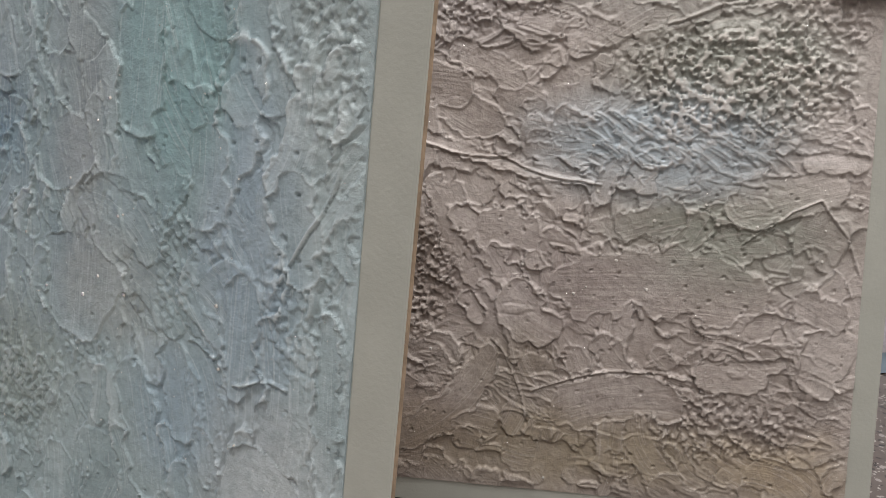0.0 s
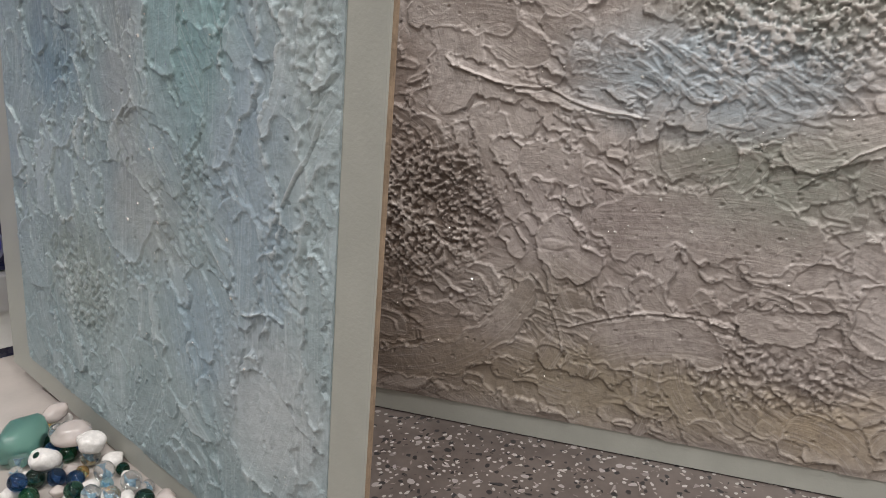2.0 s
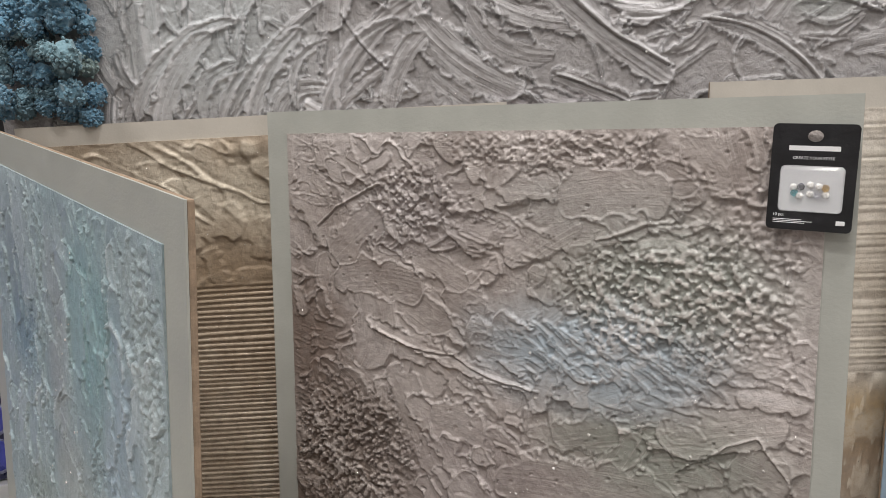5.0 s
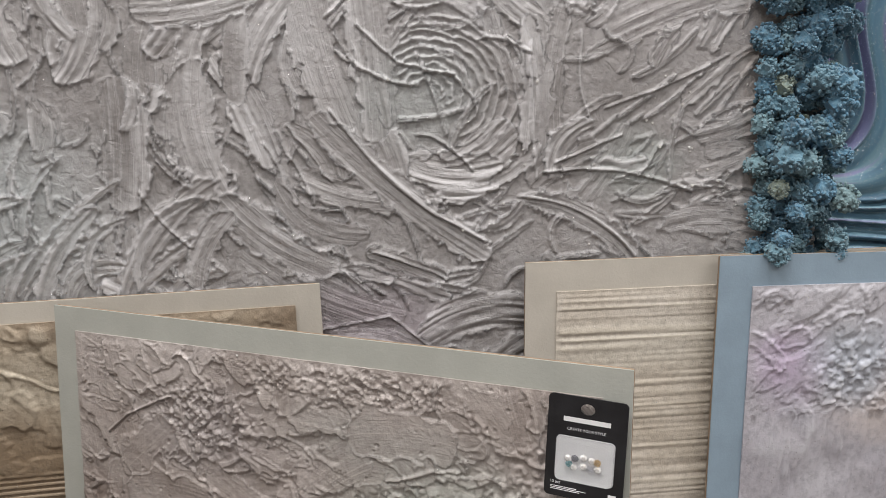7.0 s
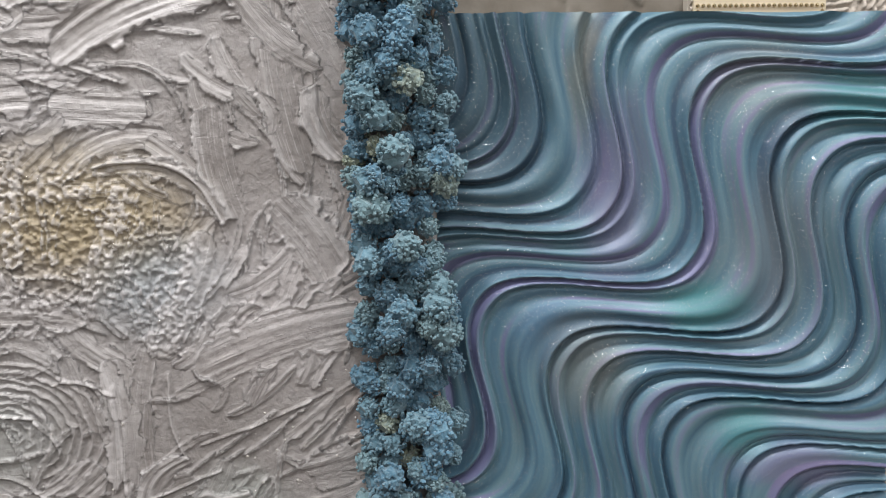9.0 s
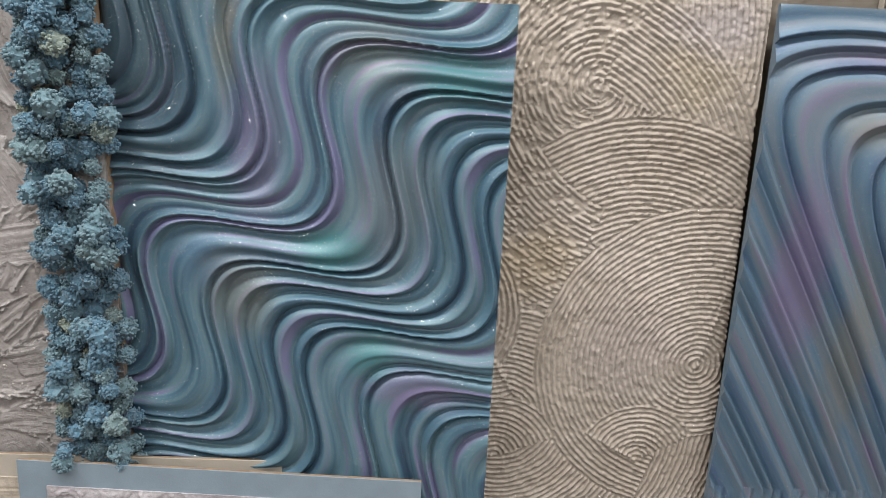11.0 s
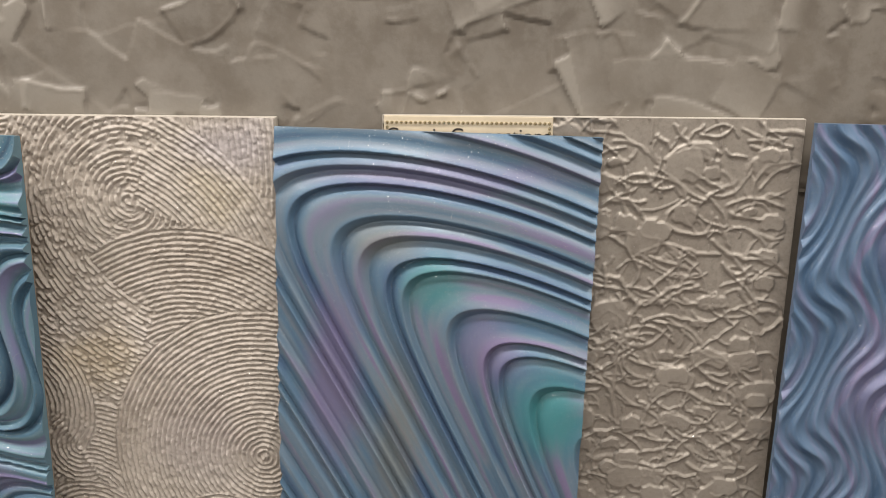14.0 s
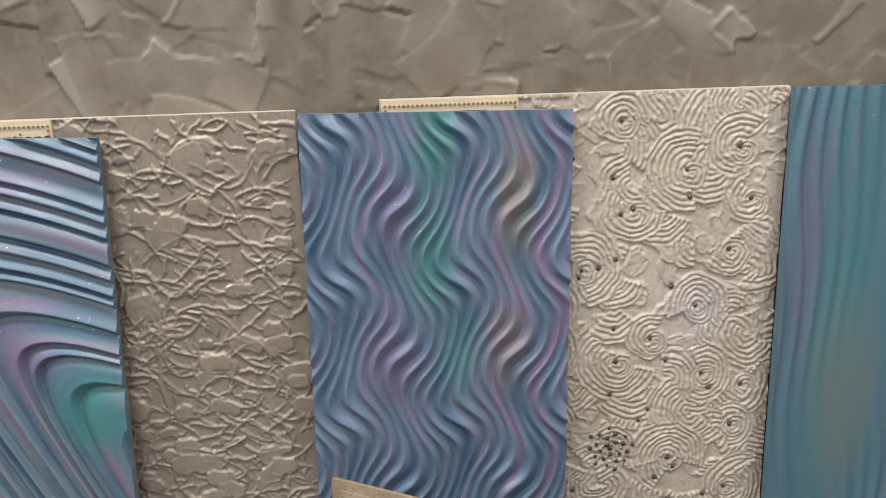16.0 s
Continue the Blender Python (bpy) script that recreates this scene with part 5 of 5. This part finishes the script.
CRYS = [glass("crystal_" + n, c, 0.02) for n, c in (("clear", (0.95, 0.95, 1)), ("aqua", (0.35, 0.8, 0.85)), ("amber", (0.95, 0.7, 0.35)), ("smoke", (0.4, 0.4, 0.45)))]
rs = random.Random(2)
for i in range(10):
    bm = bmesh.new()
    bmesh.ops.create_cone(bm, cap_ends=True, segments=8, radius1=0.0024, radius2=0.0012, depth=0.002, matrix=Matrix.Translation((-0.010 + 0.0046 * (i % 5) + rs.uniform(-0.001, 0.001), -0.0029, -0.0105 + 0.005 * (i // 5) + rs.uniform(-0.001, 0.001))) @ Matrix.Rotation(radians(90), 4, "X"))
    part("crystal", bm, CRYSTAL.m if i % 3 else CRYS[(1, 0, 3, 2)[i // 3]], card)
for x0, x1, z0, z1 in ((-0.0145, 0.0145, 0.0165, 0.0195), (-0.0205, -0.004, -0.0267, -0.0263), (-0.0205, 0.002, -0.0277, -0.0273), (-0.0205, -0.002, -0.0287, -0.0283), (0.0155, 0.0205, -0.0285, -0.0258)):
    part("print_bar", box_bm(x0, x1, -0.0008, -0.0006, z0, z1), PRINT, card)
for words, size, x, z in (("CREATE YOUR STYLE", 0.0025, 0.0, 0.0112), ("10 pcs", 0.0026, -0.0175, -0.0245)):
    txt = bpy.data.curves.new("lettering", "FONT")
    txt.body, txt.size, txt.align_x = words, size, "CENTER"
    txt.materials.append(PRINT)
    t = new("lettering", txt)
    t.parent = card
    t.matrix_basis = Matrix.Translation((x, -0.0009, z)) @ Matrix.Rotation(radians(90), 4, "X")

# pale slab under the marbles
SLAB_Z = 0.0
bm = bmesh.new()
outline = ((-1.2, -1.1), (-0.06, -1.1), (-0.06, -0.395), (-0.10, -0.33), (-0.32, -0.065), (-0.335, 0.75), (-1.2, 0.75))
lo, hi = [bm.verts.new((x, y, FLOOR)) for x, y in outline], [bm.verts.new((x, y, SLAB_Z)) for x, y in outline]
bm.faces.new(hi)
bm.faces.new(lo[::-1])
for i in range(len(lo)):
    j = (i + 1) % len(lo)
    bm.faces.new((lo[i], lo[j], hi[j], hi[i]))
tagged(part("display_slab", bm, paint("warm_white_slab", (0.40, 0.36, 0.33), 0.35, 0.14, 12), None), "low warm-white display slab with faint veins", "display base")

# marbles, shells and sea glass heaped by the blue board
GL = [glass("marble_" + n, c) for n, c in (("clear", (0.92, 0.95, 0.95)), ("bottle_green", (0.04, 0.25, 0.10)), ("navy", (0.03, 0.10, 0.25)), ("sky", (0.45, 0.70, 0.80)), ("amber", (0.75, 0.52, 0.20)), ("dark_green", (0.02, 0.08, 0.05)), ("red", (0.5, 0.06, 0.03)))]
NACRE = paint("white_nacre", (0.72, 0.69, 0.66), 0.25, 0.1, 200)
SEA = Mat("frosted_sea_glass", 0.35)
SEA.b.inputs["Base Color"].default_value = (0.30, 0.62, 0.55, 1)
SEA.b.inputs["Transmission Weight"].default_value = 0.85
SEA = SEA.m
QUARTZ = Mat("cloudy_quartz", 0.25)
QUARTZ.b.inputs["Base Color"].default_value = (0.78, 0.70, 0.66, 1)
QUARTZ.b.inputs["Transmission Weight"].default_value = 0.5
QUARTZ = QUARTZ.m
swirl_m = paint("marble_ribbon", (0.25, 0.45, 0.60), 0.4, 0.4, 300)


def marble(p, r, material, i):
    bm = bmesh.new()
    bmesh.ops.create_icosphere(bm, subdivisions=3, radius=r)
    for f in bm.faces:
        f.smooth = True
    ob = part("glass_marble", bm, material, None)
    ob.matrix_world = Matrix.Translation(p) @ Euler((i, 2 * i, 0)).to_matrix().to_4x4()
    bm = bmesh.new()
    vs = [[bm.verts.new((s * 0.35 * r * math.cos(a) + 0, s * 0.35 * r * math.sin(a), z * r)) for s in (-1, 0, 1)] for z, a in ((-0.6, 0.0), (-0.3, 0.7), (0.0, 1.4), (0.3, 2.1), (0.6, 2.8))]
    for a, b in zip(vs, vs[1:]):
        for k in range(2):
            bm.faces.new((a[k], a[k + 1], b[k + 1], b[k]))
    part("coloured_ribbon", bm, swirl_m, ob)
    return ob


def lump(name, p, size, material, seed, flat=1.0):
    bm = bmesh.new()
    bmesh.ops.create_icosphere(bm, subdivisions=3, radius=1)
    for f in bm.faces:
        f.smooth = True
    for v in bm.verts:
        k = 0.92 + 0.3 * noise.noise(v.co * 1.1 + Vector((seed * 3.3, 0, 0)))
        v.co = Vector((v.co.x * size[0], v.co.y * size[1], v.co.z * size[2])) * k
    ob = part(name, bm, material, None)
    ob.matrix_world = Matrix.Translation(p) @ Matrix.Rotation(seed * 1.3, 4, "Z")
    return ob


base = Vector((-0.1776, -0.2459, 0))
along, away = Vector((0.6394, -0.7688, 0)), Vector((-0.7688, -0.6394, 0))
rs = random.Random(8)
placed = []
tints = ("clear", "bottle green", "navy blue", "pale blue", "amber", "dark green", "red")
for i in range(4200):
    s, d = rs.uniform(-0.15, 0.14), 0.009 + abs(rs.gauss(0, 0.045))
    if d > 0.12 or d > 0.025 + (s + 0.15) * 0.9:
        continue
    p = base + along * s + away * d
    r = rs.choice((0.0075, 0.008, 0.0085, 0.0085, 0.0055))
    if all((p - q).length > (r + t) * 0.98 for q, t in placed):
        placed.append((Vector((p.x, p.y, 0)), r))
        q = Vector((p.x, p.y, SLAB_Z + r))
        kind = rs.random()
        if kind < 0.76:
            c = rs.choice((0, 0, 0, 1, 2, 2, 3, 4, 5, 5))
            tagged(marble(q, r, GL[c], i), tints[c] + " glass marble lying in the heap", "marble", "heap of marbles and shells")
        elif kind < 0.92:
            tagged(lump("white_pearl_bead" if r < 0.006 else "shell_piece", q - Vector((0, 0, 0.001)), (r, r, r * 0.85) if r < 0.006 else (r * 1.25, r * 1.1, r * 0.8), NACRE, i), "small white shell or pearl lying in the heap", "shell", "heap of marbles and shells")
        else:
            tagged(lump("quartz_pebble", q, (r * 1.2, r * 1.1, r), QUARTZ, i), "cloudy pinkish quartz pebble", "pebble", "heap of marbles and shells")
# a second layer
tops = 0
for i in range(2600):
    a, b = rs.choice(placed), rs.choice(placed)
    if a is b or (a[0] - b[0]).length > 0.019 or min(a[1], b[1]) < 0.007:
        continue
    p, r = (a[0] + b[0]) / 2, 0.0075
    if (p - base).dot(away) < 0.014:
        continue
    q = Vector((p.x, p.y, SLAB_Z + 0.0205))
    if all((q - o).length > 0.0155 for o in placed_top) if tops else True:
        if not tops:
            placed_top = []
        placed_top.append(q)
        tops += 1
        c = rs.choice((0, 0, 5, 2, 5, 4))
        tagged(marble(q, r, GL[c], i), tints[c] + " glass marble lying on top of the heap", "marble", "heap of marbles and shells")
for i, (s, d, z, size, m, nm, lb) in enumerate(((0.040, 0.085, 0.024, (0.017, 0.028, 0.019), SEA, "sea_glass_chunk", "frosted turquoise sea glass chunk"), (0.03, 0.05, 0.03, (0.013, 0.010, 0.008), QUARTZ, "quartz_chunk", "clear quartz chunk on the heap"),
                                                (0.075, 0.055, 0.029, (0.014, 0.019, 0.011), QUARTZ, "quartz_chunk", "pinkish cloudy quartz chunk on the heap"), (0.09, 0.085, 0.026, (0.014, 0.013, 0.009), NACRE, "shell_piece", "white shell lying on the heap"), (0.10, 0.05, 0.028, (0.012, 0.013, 0.009), NACRE, "shell_piece", "white shell lying on the heap"))):
    p = base + along * (s - 0.16) + away * (d - 0.03)
    tagged(lump(nm, (p.x, p.y, SLAB_Z + z - 0.006), size, m, i + 2), lb, "pebble" if m is not NACRE else "shell", "heap of marbles and shells")

# ---- what stands to the far left ----
JAR_BLUE, JAR_RIM, DARKB = paint("cobalt_print", (0.05, 0.06, 0.32), 0.3, 0.5, 25), paint("pale_rim_print", (0.20, 0.21, 0.32), 0.3, 0.6, 160), paint("navy_print", (0.012, 0.014, 0.05), 0.3, 0.4, 20)
WHITEP, GREYP, ALU = paint("gloss_white_panel", (0.62, 0.62, 0.60), 0.25, 0.05, 6), paint("grey_stripe", (0.20, 0.20, 0.21), 0.3, 0.05, 6), paint("brushed_aluminium_ledge", (0.52, 0.52, 0.53), 0.35, 0.08, 40, metal=0.6)
pic = stand("picture_panel", "glossy picture panel of rows of round cobalt-blue caps", "picture panel", (-0.361, 0.030, 0.098), 24, 1, 0)
part("panel", box_bm(-0.62, 0.0, 0.0, 0.012, 0.0, 0.60, bevel=0.001), DARKB, pic, "navy printed board")
for r in range(7):
    for c in range(13):
        x, z = -0.027 - 0.0445 * c, 0.030 + 0.0465 * r + (0.023 if c % 2 else 0)
        bm = bmesh.new()
        bmesh.ops.create_cone(bm, cap_ends=True, segments=20, radius1=0.0232, radius2=0.0228, depth=0.0008, matrix=Matrix.Translation((x, -0.0004, z)) @ Matrix.Rotation(radians(90), 4, "X"))
        rim = part("printed_cap", bm, JAR_RIM, pic, "printed round blue cap")
        bm = bmesh.new()
        bmesh.ops.create_cone(bm, cap_ends=True, segments=20, radius1=0.0202, radius2=0.0198, depth=0.0008, matrix=Matrix.Translation((x, -0.0012, z + 0.001)) @ Matrix.Rotation(radians(90), 4, "X"))
        part("cap_face", bm, JAR_BLUE, rim)
ledge_ob = stand("display_ledge", "white and brushed aluminium ledge under the picture panel", "display ledge", (-0.372, 0.012, 0.0), 24, 0, 0)
part("ledge_top", box_bm(-0.62, 0.012, 0.0, 0.06, 0.055, 0.096, bevel=0.002), ALU, ledge_ob)
part("ledge_front", box_bm(-0.62, 0.020, 0.006, 0.06, SLAB_Z + 0.012, 0.055, bevel=0.001), WHITEP, ledge_ob)
part("shadow_gap", box_bm(-0.62, 0.016, 0.01, 0.06, SLAB_Z, SLAB_Z + 0.012), DARKB, ledge_ob)
back = stand("striped_panel", "gloss white panel with thin grey horizontal stripes", "display panel", (-0.72, 0.30, 0.0))
part("panel", box_bm(-0.45, 0.37, 0.0, 0.02, SLAB_Z, 0.95, bevel=0.001), WHITEP, back)
for z, t in ((0.23, 0.012), (0.255, 0.02), (0.285, 0.008), (0.44, 0.006), (0.455, 0.003), (0.53, 0.004), (0.60, 0.004)):
    part("stripe", box_bm(-0.45, 0.37, -0.0006, 0.0, z, z + t), GREYP, back)
tagged(part("dark_upright", box_bm(-0.345, -0.305, 0.06, 0.15, FLOOR, 1.6, bevel=0.002), BLACK, None), "black upright strip beside the wall end", "post")
PANE = glass("clear_greenish_pane", (0.86, 0.95, 0.92), 0.02)
pane = stand("glass_screen", "clear glass screen with a pale green edge standing on the slab", "glass screen", (-0.335, -0.135, SLAB_Z), 40, 3, 0)
gp = part("glass_sheet", box_bm(-0.30, 0.0, 0.0, 0.006, 0.0, 0.17, bevel=0.0006), PANE, pane)
gp.visible_shadow = False

# ---- stone chips in the terrazzo ----
CHIP = Mat("pale_stone_chip", 0.3)
info = CHIP.nd("ShaderNodeObjectInfo")
CHIP.ln(CHIP.ramp(info.outputs["Random"], [(0.0, (0.48, 0.45, 0.42)), (0.3, (0.36, 0.33, 0.31)), (0.5, (0.23, 0.20, 0.19)), (0.66, (0.04, 0.038, 0.04))]), CHIP.b.inputs["Base Color"])
CHIP = CHIP.m
chip_meshes = []
rs = random.Random(77)
for i in range(14):
    n = rs.randint(4, 7)
    bm = bmesh.new()
    an = sorted(rs.uniform(0, 6.28) for k in range(n))
    top = [bm.verts.new((math.cos(a) * rs.uniform(0.6, 1.0), 0.42 * math.sin(a) * rs.uniform(0.5, 1.0), 0.0)) for a in an]
    low = [bm.verts.new((v.co.x, v.co.y, -0.0016)) for v in top]
    bm.faces.new(top)
    for k in range(n):
        bm.faces.new((low[k], low[(k + 1) % n], top[(k + 1) % n], top[k]))
    me = bpy.data.meshes.new("stone_chip")
    bm.to_mesh(me)
    bm.free()
    me.materials.append(CHIP)
    chip_meshes.append(me)
chips = []
for i in range(2600):
    x, y = rs.uniform(-0.02, 0.62), rs.uniform(-0.62, -0.18)
    s = rs.choice((0.0022, 0.003, 0.004, 0.005, 0.0062, 0.0075)) if rs.random() < 0.96 else 0.013
    if len(chips) < 295 and all((x - a) ** 2 + (y - b) ** 2 > (s + t) ** 2 for a, b, t in chips):
        chips.append((x, y, s))
        c = new("stone_chip", rs.choice(chip_meshes))
        c.parent = floor_ob
        c.matrix_basis = Matrix.Translation((x, y, FLOOR + 0.0004)) @ Matrix.Rotation(rs.uniform(0, 6.28), 4, "Z") @ Matrix.Diagonal((s, s, 1, 1))
rest = bmesh.new()
for i in range(3400):
    x, y = rs.uniform(-0.05, 0.65), rs.uniform(-0.65, -0.16)
    s = rs.uniform(0.0010, 0.0028)
    if any((x - a) ** 2 + (y - b) ** 2 < (s + t) ** 2 for a, b, t in chips):
        continue
    n, t0, turn = rs.randint(3, 5), rs.uniform(0, 6.28), rs.uniform(0, 3.14)
    ring = [(s * rs.uniform(0.9, 1.6) * math.cos(t0 + 6.283 * k / n), s * rs.uniform(0.25, 0.6) * math.sin(t0 + 6.283 * k / n)) for k in range(n)]
    rest.faces.new([rest.verts.new((x + a * math.cos(turn) - b * math.sin(turn), y + a * math.sin(turn) + b * math.cos(turn), FLOOR + 0.0004)) for a, b in ring])
FINE = Mat("small_stone_chips", 0.35)
isl = FINE.nd("ShaderNodeNewGeometry")
FINE.ln(FINE.ramp(isl.outputs["Random Per Island"], [(0.0, (0.38, 0.34, 0.31)), (0.16, (0.27, 0.235, 0.215)), (0.4, (0.19, 0.16, 0.148)), (0.58, (0.03, 0.027, 0.027))]), FINE.b.inputs["Base Color"])
tagged(part("fine_stone_chips", rest, FINE.m, floor_ob), kind="stuff")
